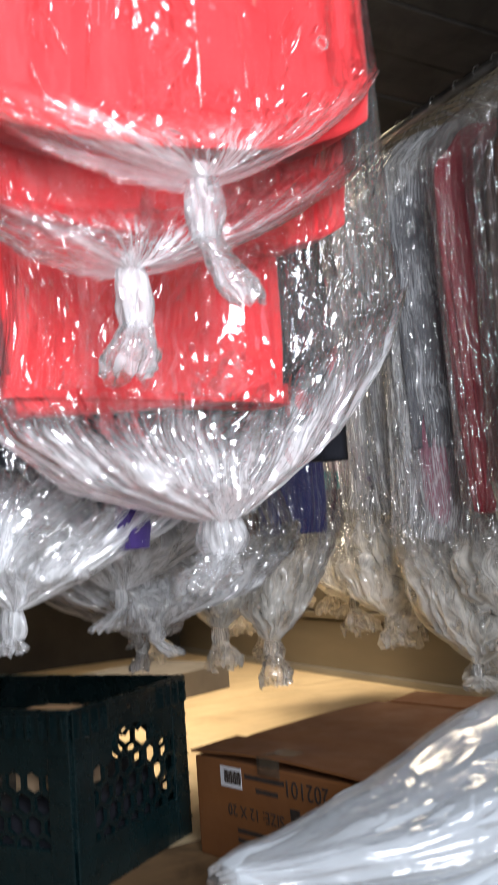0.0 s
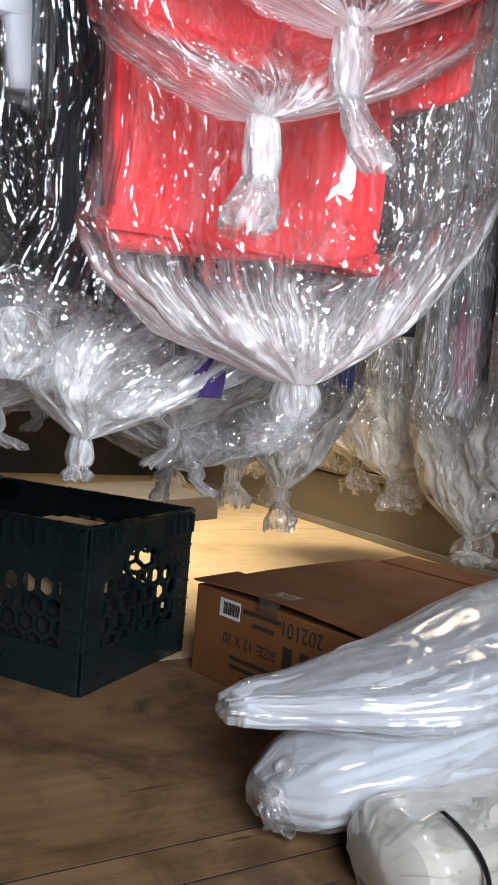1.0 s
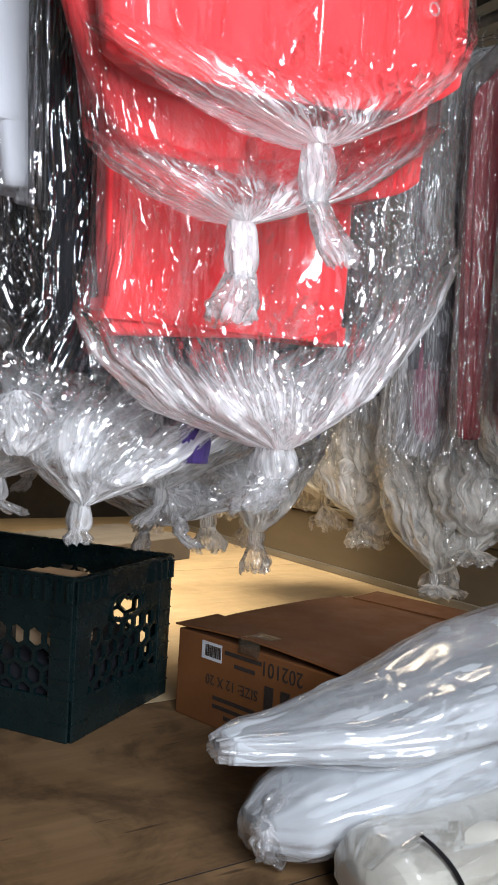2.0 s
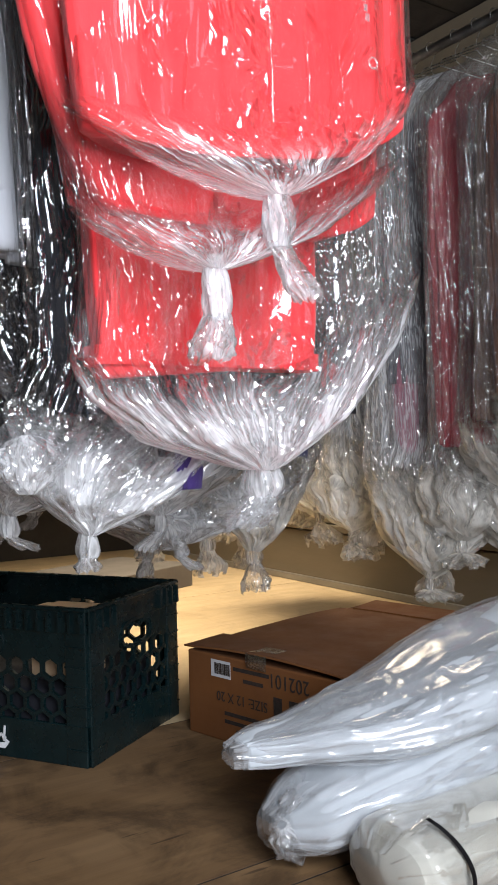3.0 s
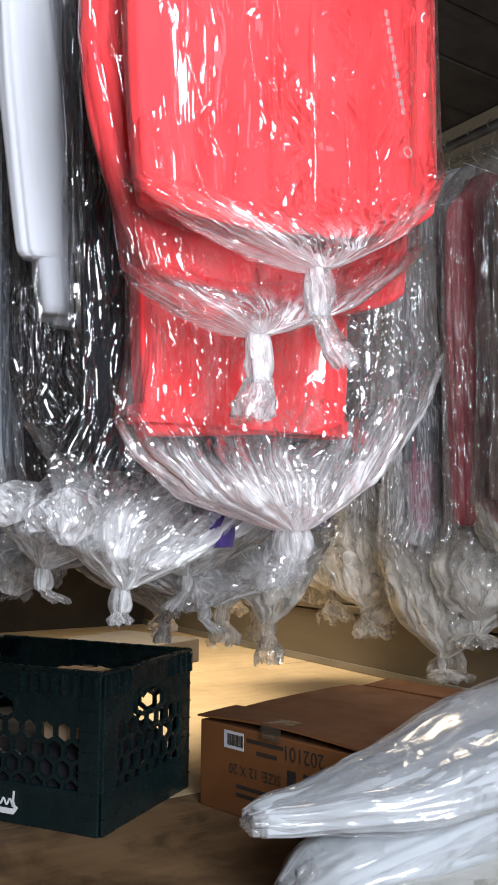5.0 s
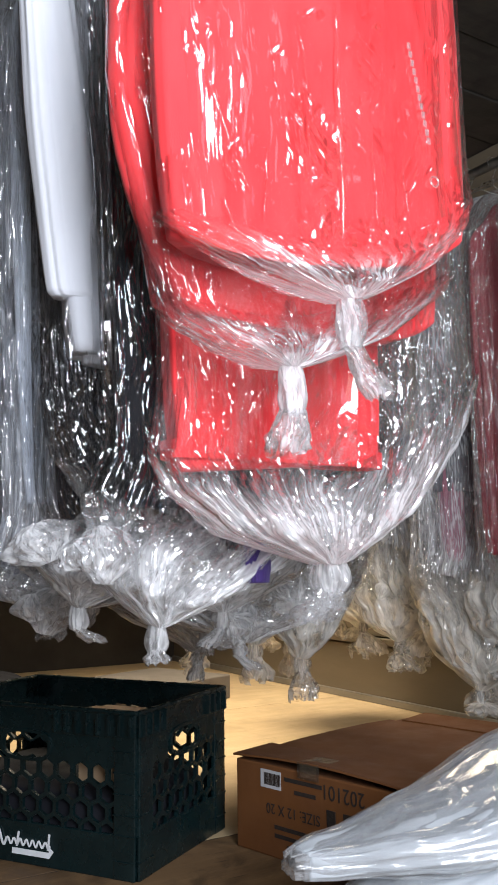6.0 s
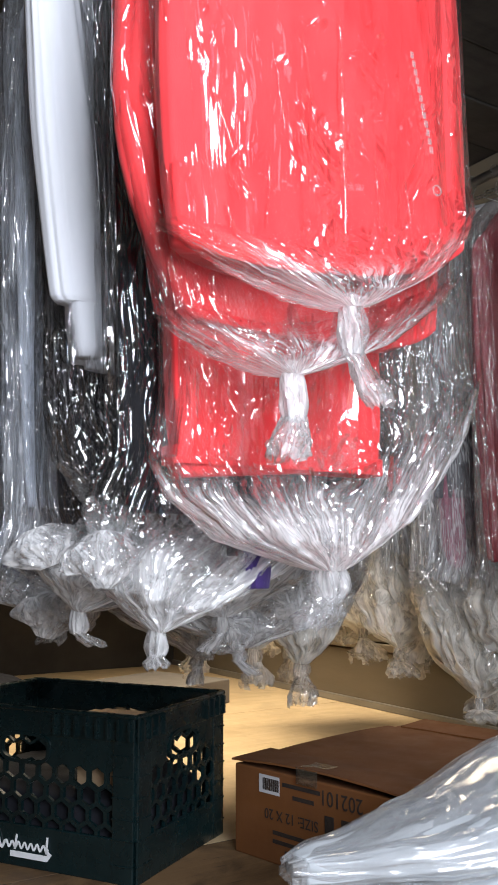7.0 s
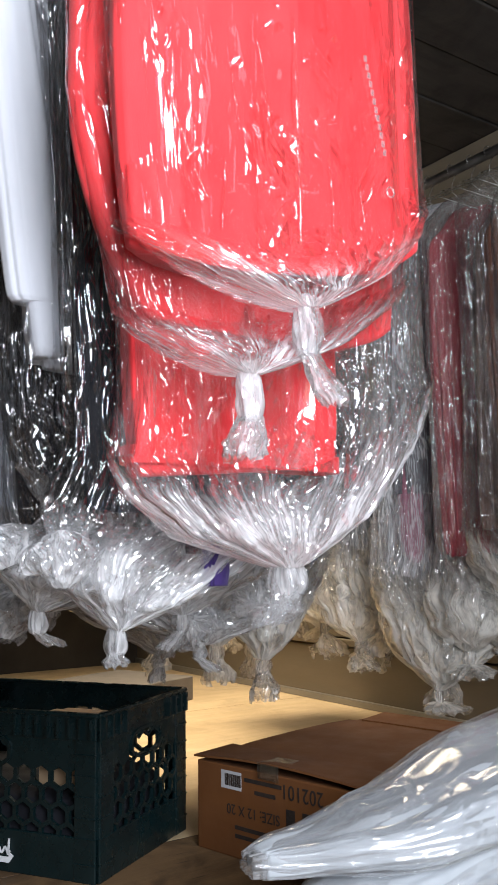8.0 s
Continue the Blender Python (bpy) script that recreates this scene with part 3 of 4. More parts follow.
# dark and white clothes behind them
row = (
    (-0.10, BLACK, "black_garment", "black wool garment in clear plastic", -0.215, 0.2, 0.60, (-0.125, 0.445), 0.018, 21.0, 0.3),
    (-0.165, BLACK, "black_garment", "black wool garment in clear plastic", -0.17, 0.2, 0.605, (-0.185, 0.465), 0.018, 22.0, 0.2),
    (-0.235, WHITE, "white_shirt", "white cotton shirt with folded sleeve in clear plastic", -0.235, 0.18, 0.80, (0.03, 0.45), 0.02, 23.0, 0.35),
    (-0.30, BLACK, "black_garment", "long black garment in clear plastic", -0.225, 0.2, 0.575, (0.10, 0.40), 0.025, 24.0, 0.3),
    (-0.38, PALE, "pale_shirt", "pale blue cotton shirt in clear plastic", -0.25, 0.19, 0.62, (-0.14, 0.45), 0.02, 25.0, 0.3),
    (-0.46, PALE, "pale_shirt", "pale blue cotton shirt in clear plastic", -0.245, 0.2, 0.56, (0.15, 0.405), 0.02, 26.0, 0.3),
    (-0.53, GREY, "grey_garment", "grey cotton garment in clear plastic", -0.23, 0.2, 0.60, (-0.03, 0.455), 0.02, 27.0, 0.3),
    (-0.59, BLACK, "black_garment", "black wool garment in clear plastic", -0.21, 0.22, 0.62, (0.22, 0.385), 0.03, 28.0, 0.2),
    (-0.66, VIOLET, "violet_garment", "dark violet garment in clear plastic", -0.2, 0.2, 0.49, (0.24, 0.345), 0.03, 29.0, 0.3),
)
for x, mat, name, label, l, r, bot, knot, tail, seed, sag in row:
    g = garment(name, x, Y1, mat, label, l, r, bot, 0.022, seed, 0.014, lean=0.06)
    if name == "white_shirt":
        def leaning(bm, k=0.13):
            for v in bm.verts:
                v.co.y += k * (1.3 - v.co.z) - 0.03
            return bm

        part("sleeve", leaning(loft([(1.42, 0.028, -0.20, 0.012, 0.02, 0.003), (1.3, 0.028, -0.215, 0.016, 0.035, 0.005), (1.1, 0.03, -0.217, 0.018, 0.043, 0.007), (0.875, 0.028, -0.218, 0.017, 0.038, 0.006), (0.868, 0.028, -0.216, 0.015, 0.035, 0.004)], 48, 30, 2.6, 3.3, 3.0, 1.0)), WHITE, g, "pressed white sleeve")
        part("cuff", leaning(loft([(0.92, 0.03, -0.205, 0.014, 0.03, 0.003), (0.80, 0.03, -0.203, 0.015, 0.031, 0.003)], 40, 10, 3, 4.4, 3.0, 1.0)), WHITE, g)
        part("tail_hem", leaning(loft([(0.92, 0.012, -0.165, 0.016, 0.045, 0.004), (0.79, 0.014, -0.165, 0.016, 0.05, 0.005)], 40, 10, 3, 5.4, 3.0, 1.0)), WHITE, g)
    k = random.Random(seed)
    bag(x, Y1, l - 0.02, r + 0.02, 0.06 if name == "white_shirt" else 0.036, max(bot - 0.02, 0.56) if x > -0.2 else 0.64 if bot > 0.7 else 0.525, (knot[0] - 0.02, knot[1] + 0.012), tail * k.uniform(0.7, 1.0), seed + 40, fm=FILM_DARK if x > -0.35 else FILM_GREY, lean=0.05, mm=MOUTH_FULL, sag=sag, knot_x=k.uniform(-0.01, 0.03), tail_to=(k.uniform(-0.01, 0.03), k.uniform(-0.04, 0.03)), fluff=k.uniform(0.009, 0.015), knot_r=k.uniform(0.003, 0.0055), long=k.uniform(0.4, 0.9), pleat=0.011, ruffle=k.uniform(0.0085, 0.0099), vee=k.uniform(0.07, 0.1) if x > -0.2 else k.uniform(0.015, 0.05), wads=3)

VH = garment("black_garment", -0.06, Y1, BLACK, "narrow black garment with a violet hem between plastic bags", -0.06, -0.01, 0.55, 0.011, 31.5, 0.006)
part("hem", loft([(0.565, 0.006, -0.035, 0.012, 0.013, 0.004), (0.535, 0.02, -0.037, 0.012, 0.014, 0.006), (0.513, 0.024, -0.039, 0.008, 0.011, 0.006)], 48, 14, 3.0, 31.5, 4.0, 2.0), VIOLET, VH, "dark violet hem")

# clothes on the middle rail, further back
Y3 = 0.60
row = (
    (-0.80, NAVY, "navy_garment", "navy blue garment in dull plastic on the middle rail", -0.02, 0.13, 0.525, (-0.02, 0.31), 0.06, 31.0),
    (-0.87, RUST, "rust_garment", "rust orange garment in dull plastic on the middle rail", -0.12, 0.05, 0.53, (-0.10, 0.34), 0.05, 32.0),
    (-0.96, NAVY, "navy_garment", "navy blue garment in dull plastic on the middle rail", -0.2, 0.17, 0.54, (0.06, 0.33), 0.05, 33.0),
    (-1.05, NAVY, "navy_garment", "navy blue garment in dull plastic on the middle rail", -0.2, 0.19, 0.56, (-0.16, 0.34), 0.04, 34.0),
    (-1.14, WHITE, "white_garment", "white cotton garment in dull plastic on the middle rail", -0.2, 0.19, 0.60, (0.10, 0.36), 0.04, 35.0),
)
for x, mat, name, label, l, r, bot, knot, tail, seed in row:
    garment(name, x, Y3, mat, label, l, r, bot, 0.02, seed, 0.012, "clothes on the middle rail")
    bag(x, Y3, l - 0.025, r + 0.025, 0.04, bot - 0.03, knot, tail, seed + 40, fm=FILM_WARM, km=KNOT_WARM, tm=TAIL_WARM, mm=TAIL_WARM, sag=0.35, fluff=0.026, pleat=0.012, ruffle=0.008, vee=0.03, wads=2, group="bags on the middle rail", label="dull creased plastic garment bag tied in a knot")

# the row along the side wall
Y2 = 1.21
row = (
    (-0.36, BROWN, "brown_garment", "brown garment in dull plastic on the wall rail", 0.62, 0.17, 0.33, 51.0),
    (-0.43, BROWN, "brown_garment", "brown garment in dull plastic on the wall rail", 0.66, 0.0, 0.45, 52.0),
    (-0.49, RUST, "rust_garment", "rust orange garment in dull plastic on the wall rail", 0.64, 0.05, 0.42, 53.0),
    (-0.55, BROWN, "brown_garment", "brown garment in dull plastic on the wall rail", 0.60, 0.02, 0.40, 54.0),
    (-0.615, MAROON, "dark_red_garment", "long dark red garment in dull plastic", 0.545, 0.05, 0.235, 55.0),
    (-0.675, MAROON, "dark_red_garment", "long dark red garment in dull plastic", 0.54, -0.1, 0.30, 56.0),
    (-0.745, SLATE, "grey_garment", "grey garment with a pink lining in silvery plastic", 0.70, -0.12, 0.20, 57.0),
    (-0.83, SLATE, "grey_garment", "grey garment in silvery plastic on the wall rail", 0.70, -0.05, 0.25, 58.0),
    (-0.90, BLACK, "black_garment", "black garment in silvery plastic on the wall rail", 0.625, 0.0, 0.32, 59.0),
    (-0.97, GREY, "grey_garment", "grey garment in silvery plastic on the wall rail", 0.66, -0.1, 0.36, 60.0),
    (-1.05, PURPLE, "lilac_garment", "lilac garment in dull plastic on the wall rail", 0.65, -0.15, 0.30, 61.0),
    (-1.12, BLUSH, "blush_garment", "pale pink garment in dull plastic on the wall rail", 0.67, 0.0, 0.32, 62.0),
    (-1.19, BLUSH, "blush_garment", "pale pink garment with a teal edge on the wall rail", 0.66, -0.12, 0.34, 63.0),
    (-1.28, WHITE, "white_garment", "white garment in dull plastic on the wall rail", 0.66, -0.05, 0.31, 64.0),
    (-1.40, NAVY, "navy_garment", "navy blue garment in dull plastic on the wall rail", 0.545, 0.0, 0.34, 65.0),
    (-1.50, NAVY, "navy_garment", "navy blue garment in dull plastic on the wall rail", 0.56, 0.0, 0.36, 66.0),
    (-1.62, RUST, "rust_garment", "rust orange garment in dull plastic on the wall rail", 0.56, 0.0, 0.36, 67.0),
)
for x, mat, name, label, bot, ky, kz, seed in row:
    k = random.Random(seed)
    turn, lean = k.uniform(-13, 13), k.uniform(-0.03, 0.05)
    made = garment(name, x, Y2, mat, label, -0.2 + k.uniform(-0.03, 0.05), 0.2, bot, k.uniform(0.012, 0.026), seed, k.uniform(0.012, 0.022), "clothes on the wall rail", top=k.uniform(1.40, 1.47), yaw=turn, lean=lean)
    if "teal" in label:
        part("edge", loft([(0.69, 0, -0.18, 0.021, 0.03, 0.003), (0.645, 0, -0.18, 0.022, 0.032, 0.003)], 40, 8, 2.6, 7.1, 3.0, 1.0), TEAL, made, "narrow teal edge")
    if "lining" in label:
        part("lining", loft([(0.86, 0, -0.17, 0.008, 0.02, 0.004), (0.72, 0, -0.175, 0.016, 0.03, 0.007), (0.57, 0, -0.17, 0.014, 0.027, 0.007), (0.535, 0, -0.165, 0.009, 0.018, 0.004), (0.525, 0, -0.165, 0.003, 0.006, 0.001)], 48, 24, 2.6, 7.7, 3.0, 1.0), PINK, made, "dusty pink lining hanging out")
    silver = -1.1 < x < -0.72
    bag(x, Y2, -0.225 - k.uniform(0, 0.03), 0.225, k.uniform(0.034, 0.055), max(0.47, kz + k.uniform(0.1, 0.2)), (ky, kz), k.uniform(0.03, 0.08), seed + 40, top=k.uniform(1.43, 1.54), fm=FILM_SILVER if silver else FILM_WARM, km=KNOT_WARM, tm=TAIL_WARM, mm=TAIL_WARM, sag=k.uniform(0.2, 0.6), knot_x=k.uniform(-0.03, 0.03), tail_to=(k.uniform(-0.02, 0.02), k.uniform(-0.03, 0.03)), fluff=k.uniform(0.025, 0.05), knot_r=k.uniform(0.004, 0.008), pleat=k.uniform(0.01, 0.024), ruffle=0.014, wads=1, yaw=turn, lean=lean, group="bags on the wall rail", label="dull creased plastic garment bag tied in a knot")

# ---------- milk crate ----------
CR = thing("milk_crate", pose(-0.598, 0.093, 0, 0, 0, 32.95), "dark green plastic milk crate with hexagonal mesh sides", "crate")
# its own axes: origin at the near corner, x to minus along the long side, y along the short side
LX, LY, H = 0.48, 0.33, 0.28


def hex_wall(length):
    """A crate side in x (0..length) and z, thickness in y: posts, rim, plinth, hexagonal mesh and a hand hole."""
    bm = bmesh.new()
    t0, t1 = 0.0, 0.007
    z0, z1, e = 0.072, 0.232, 0.045
    hole = (length / 2, 0.207, 0.052, 0.022)
    r = 0.0215
    w = 0.0044
    dx, dz = r * math.sqrt(3), r * 1.5
    nrow = int((z1 - z0) / dz) + 2
    ncol = int((length - 2 * e) / dx) + 2
    clampx = lambda q: min(max(q, e), length - e)
    clampz = lambda q: min(max(q, z0), z1)
    for i in range(-1, nrow):
        for j in range(-1, ncol):
            cx, cz = e + (j + 0.5 * (i % 2)) * dx, z0 + i * dz
            if cx < e - dx * 0.6 or cx > length - e + dx * 0.6 or cz > z1 + r * 0.6:
                continue
            hx, hz, ha, hb = hole
            if ((cx - hx) / (ha + 0.004)) ** 2 + ((cz - hz) / (hb + 0.004)) ** 2 < 1:
                continue
            # the upper mesh is filled but near the hand hole's height
            ang = [math.pi / 6 + k * math.pi / 3 for k in range(6)]
            outer = [(clampx(cx + r * math.cos(a)), clampz(cz + r * math.sin(a))) for a in ang]
            ri = r - w
            inner = [(clampx(cx + ri * math.cos(a)), clampz(cz + ri * math.sin(a))) for a in ang]
            if max(p[0] for p in outer) - min(p[0] for p in outer) < 0.004 or max(p[1] for p in outer) - min(p[1] for p in outer) < 0.004:
                continue
            vo = [[bm.verts.new((x, y, z)) for x, z in outer] for y in (t0, t1)]
            vi = [[bm.verts.new((x, y, z)) for x, z in inner] for y in (t0, t1)]
            solid = cz > 0.182 and abs(cx - hx) > ha * 0.9
            for k in range(6):
                n = (k + 1) % 6
                bm.faces.new((vo[0][k], vo[0][n], vi[0][n], vi[0][k]))
                bm.faces.new((vo[1][n], vo[1][k], vi[1][k], vi[1][n]))
                bm.faces.new((vi[0][k], vi[0][n], vi[1][n], vi[1][k]))
            if solid:
                bm.faces.new(vi[0][::-1])
                bm.faces.new(vi[1])
    # rim of the hand hole
    hx, hz, ha, hb = hole
    ring = []
    for k in range(28):
        a = 2 * math.pi * k / 28
        ca, sa = math.cos(a), math.sin(a)
        px, pz = math.copysign(abs(ca) ** 0.7, ca), math.copysign(abs(sa) ** 0.7, sa)
        ring.append([bm.verts.new((hx + (ha + g) * px, y, hz + (hb + g) * pz)) for g, y in ((0.0, -0.003), (0.006, -0.003), (0.006, 0.006), (0.0, 0.006))])
    for k in range(28):
        a, b = ring[k], ring[(k + 1) % 28]
        for q in range(4):
            bm.faces.new((a[q], b[q], b[(q + 1) % 4], a[(q + 1) % 4]))
    bmesh.ops.remove_doubles(bm, verts=bm.verts, dist=0.00005)
    bmesh.ops.recalc_face_normals(bm, faces=bm.faces)
    return bm


def crate_side(length, m, label):
    s = part("side_wall", hex_wall(length), PLASTIC, CR, label, False, m)
    bm = box(bmesh.new(), 0.004, length - 0.004, -0.001, 0.006, 0.0, 0.073, 0.002)
    part("plinth", bm, PLASTIC, s, smooth=False)
    bm = box(bmesh.new(), 0.004, length - 0.004, -0.001, 0.006, 0.231, H - 0.004, 0.002)
    part("upper_band", bm, PLASTIC, s, smooth=False)
    bm = box(bmesh.new(), 0.0, length, -0.005, 0.008, H - 0.008, H, 0.003)
    part("rim", bm, PLASTIC, s, smooth=False)
    for x in (0.004, length - 0.048):
        bm = box(bmesh.new(), x, x + 0.044, -0.002, 0.006, 0.0, H - 0.006, 0.002)
        part("corner_panel", bm, PLASTIC, s, smooth=False)
    n = int(length / 0.024)
    for k in range(n + 1):
        x = 0.012 + k * (length - 0.024) / n
        edge = x < 0.05 or x > length - 0.05
        if not edge and abs(x - length / 2) < 0.06:
            continue
        part("rib", box(bmesh.new(), x - 0.0028, x + 0.0028, -0.009, 0.001, 0.236, H - 0.008, 0.0006), PLASTIC, s, smooth=False)
    for z in (0.03, 0.072, 0.105, 0.14, 0.175, 0.21, 0.235):
        for x in (0.003, length - 0.049):
            part("rib", box(bmesh.new(), x, x + 0.046, -0.0035, 0.0, z - 0.0013, z + 0.0013, 0.0006), PLASTIC, s, smooth=False)
    return s


FRONTW = crate_side(LX, pose(-LX, 0, 0), "long mesh side with a white print")
crate_side(LX, pose(0, LY, 0, 0, 0, 180), "long mesh side")
crate_side(LY, pose(0, 0, 0, 0, 0, 90), "short mesh side with a hand hole")
crate_side(LY, pose(-LX, LY, 0, 0, 0, -90), "short mesh side with a hand hole")
part("bottom", boxed(-LX + 0.006, -0.006, 0.006, LY - 0.006, 0.006, 0.014, bevel=0.002), PLASTIC, CR, smooth=False)


def printed(parent, strokes, y=-0.0045, th=0.0011):
    bm = bmesh.new()
    for pts, wd in strokes:
        quads = []
        for i, (x, z) in enumerate(pts):
            a, b = pts[max(i - 1, 0)], pts[min(i + 1, len(pts) - 1)]
            d = Vector((b[0] - a[0], b[1] - a[1])).normalized()
            n = Vector((-d.y, d.x)) * wd / 2
            quads.append([bm.verts.new((x + k * n.x, yy, z + k * n.y)) for k, yy in ((-1, y), (1, y), (1, y + th), (-1, y + th))])
        for a, b in zip(quads, quads[1:]):
            for q in range(4):
                bm.faces.new((a[q], b[q], b[(q + 1) % 4], a[(q + 1) % 4]))
        bm.faces.new(quads[0])
        bm.faces.new(quads[-1][::-1])
    bmesh.ops.recalc_face_normals(bm, faces=bm.faces)
    return part("white_print", bm, PRINT, parent, "plain white printed emblem", False)


cx = LX - 0.241
arc = lambda x0, x1, z0, amp, n, turns: [(x0 + (x1 - x0) * i / n, z0 + amp * math.sin(turns * 2 * math.pi * i / n)) for i in range(n + 1)]
printed(FRONTW, [(arc(cx - 0.062, cx - 0.035, 0.043, 0.013, 14, 1.0), 0.0045), (arc(cx - 0.036, cx + 0.062, 0.038, 0.0055, 60, 7.0), 0.0034), ([(cx - 0.012, 0.03), (cx - 0.008, 0.056)], 0.004), ([(cx + 0.058, 0.03), (cx + 0.06, 0.058)], 0.004), ([(cx - 0.022, 0.022), (cx + 0.06, 0.022), (cx + 0.066, 0.032)], 0.010)])

# cardboard standing in the crate
cb = thing("small_carton", pose(-0.598, 0.093, 0.016, 0, 0, 32.95), "small pale cardboard carton inside the crate", "carton")
part("body", boxed(-0.16, -0.055, 0.05, 0.14, 0.122, 0.245, bevel=0.002), CARD_PALE, cb, smooth=False)
part("flap", boxed(-0.158, -0.057, 0.048, 0.10, 0.247, 0.2495, bevel=0.0008), CARD_PALE, cb, smooth=False)

# added filler, not a known content: blocks the bright floor behind the lower mesh
fold = thing("dark_crate_fill", pose(-0.598, 0.093, 0.016, 0, 0, 32.95), "dark block added inside the crate behind its lower mesh", "cloth")
part("body", loft([(0.12, -0.24, 0.165, 0.19, 0.12, 0.008), (0.105, -0.24, 0.165, 0.215, 0.145, 0.008), (0.0, -0.24, 0.165, 0.22, 0.15, 0.006)], 64, 20, 4.5, 91.0, 3.0, 3.0), BLACK, fold)

# ---------- cardboard box ----------
BX = thing("cardboard_box", pose(-0.669, 0.332, 0, 0, 0, 12.6), "brown taped cardboard box with black printing, lying on the floor", "cardboard box")
W, D, HB = 0.56, 0.56, 0.164
part("body", boxed(0, W, 0, D, 0, HB - 0.003, bevel=0.003), CARD, BX, smooth=False)


def sheet(x0, x1, y0, y1, lift, th=0.0035, seed=0.0):
    bm = bmesh.new()
    n, m = 20, 10
    top = [[None] * (m + 1) for _ in range(n + 1)]
    low = [[None] * (m + 1) for _ in range(n + 1)]
    for i in range(n + 1):
        for j in range(m + 1):
            x, y = x0 + (x1 - x0) * i / n, y0 + (y1 - y0) * j / m
            z = HB + lift(i / n, j / m) + 0.0015 * noise.noise(Vector((x * 9, y * 9, seed)))
            top[i][j], low[i][j] = bm.verts.new((x, y, z + th)), bm.verts.new((x, y, z))
    for i in range(n):
        for j in range(m):
            bm.faces.new((top[i][j], top[i + 1][j], top[i + 1][j + 1], top[i][j + 1]))
            bm.faces.new((low[i][j], low[i][j + 1], low[i + 1][j + 1], low[i + 1][j]))
    for i in range(n):
        for j, s in ((0, 1), (m, -1)):
            f = (top[i][j], low[i][j], low[i + 1][j], top[i + 1][j])
            bm.faces.new(f if s > 0 else f[::-1])
    for j in range(m):
        for i, s in ((0, -1), (n, 1)):
            f = (top[i][j], low[i][j], low[i][j + 1], top[i][j + 1])
            bm.faces.new(f if s > 0 else f[::-1])
    return bm


part("flap", sheet(-0.002, W, -0.007, 0.10, lambda i, j: 0.003 + 0.010 * (1 - j) * max(0.0, math.sin(i * 4.2)) + 0.003 * j, seed=1), CARD, BX, "front flap lifted a little", False)
part("flap", sheet(0.0, W, 0.108, 0.488, lambda i, j: -0.001 + 0.004 * math.sin(j * 3.1), seed=2), CARD, BX, "", False)
part("flap", sheet(0.03, W, 0.496, 0.59, lambda i, j: 0.001 + 0.004 * j, seed=3), CARD, BX, "", False)
tape = bmesh.new()
box(tape, 0.165, 0.215, -0.0075, 0.05, HB + 0.0145, HB + 0.0151)
box(tape, 0.165, 0.215, -0.0081, -0.0075, HB - 0.012, HB + 0.0151)
bmesh.ops.subdivide_edges(tape, edges=tape.edges, cuts=6, use_grid_fill=True)
for v in tape.verts:
    v.co.z += 0.0025 * noise.noise(v.co * 60)
part("tape", tape, film("packing_tape", 0.8, (0.8, 0.7, 0.5), 1.3, 0.12, 0.4, 0.6), BX, "clear shiny packing tape")
lab = part("label", boxed(0.066, 0.117, -0.0012, 0.0, 0.120, 0.152), PAPER, BX, "white barcode label", False)
bars = bmesh.new()
x = 0.076
for i in range(13):
    wd = 0.0009 + 0.0012 * ((i * 7) % 3)
    box(bars, x, x + wd, -0.0018, -0.0012, 0.126, 0.147)
    x += wd + 0.0012
part("barcode", bars, INK, lab, "", False)


def lettering(text, x, z, size, name="lettering", squeeze=0.85):
    """Black print on the box's front, upside down as the box lies."""
    cu = bpy.data.curves.new(name, "FONT")
    cu.body, cu.size, cu.extrude, cu.align_x, cu.align_y = text, size, 0.0004, "CENTER", "CENTER"
    cu.space_character = 1.05
    tmp = new(name + "_source", cu)
    dg = bpy.context.evaluated_depsgraph_get()
    me = bpy.data.meshes.new_from_object(tmp.evaluated_get(dg))
    bpy.data.objects.remove(tmp)
    me.materials.clear()
    me.materials.append(INK)
    ob = new(name, me)
    ob.parent = BX
    ob.matrix_local = pose(x, -0.0008, z, 90, 0, 0) @ pose(0, 0, 0, 0, 0, 180) @ Matrix.Diagonal((squeeze, 1, 1, 1))
    return ob


lettering("202101", 0.262, 0.138, 0.036)
lettering("SIZE: 12 X 20", 0.145, 0.086, 0.026)
for x0, x1, z in ((0.125, 0.215, 0.142), (0.15, 0.20, 0.123), (0.10, 0.205, 0.055), (0.10, 0.205, 0.040), (0.13, 0.205, 0.025)):
    part("print_bar", boxed(x0, x1, -0.0009, 0.0, z - 0.0035, z + 0.0035), INK, BX, "", False)
for x0 in (0.225, 0.262):
    part("print_bar", boxed(x0, x0 + 0.02, -0.0009, 0.0, 0.035, 0.108), INK, BX, "heavy black printed stroke", False)

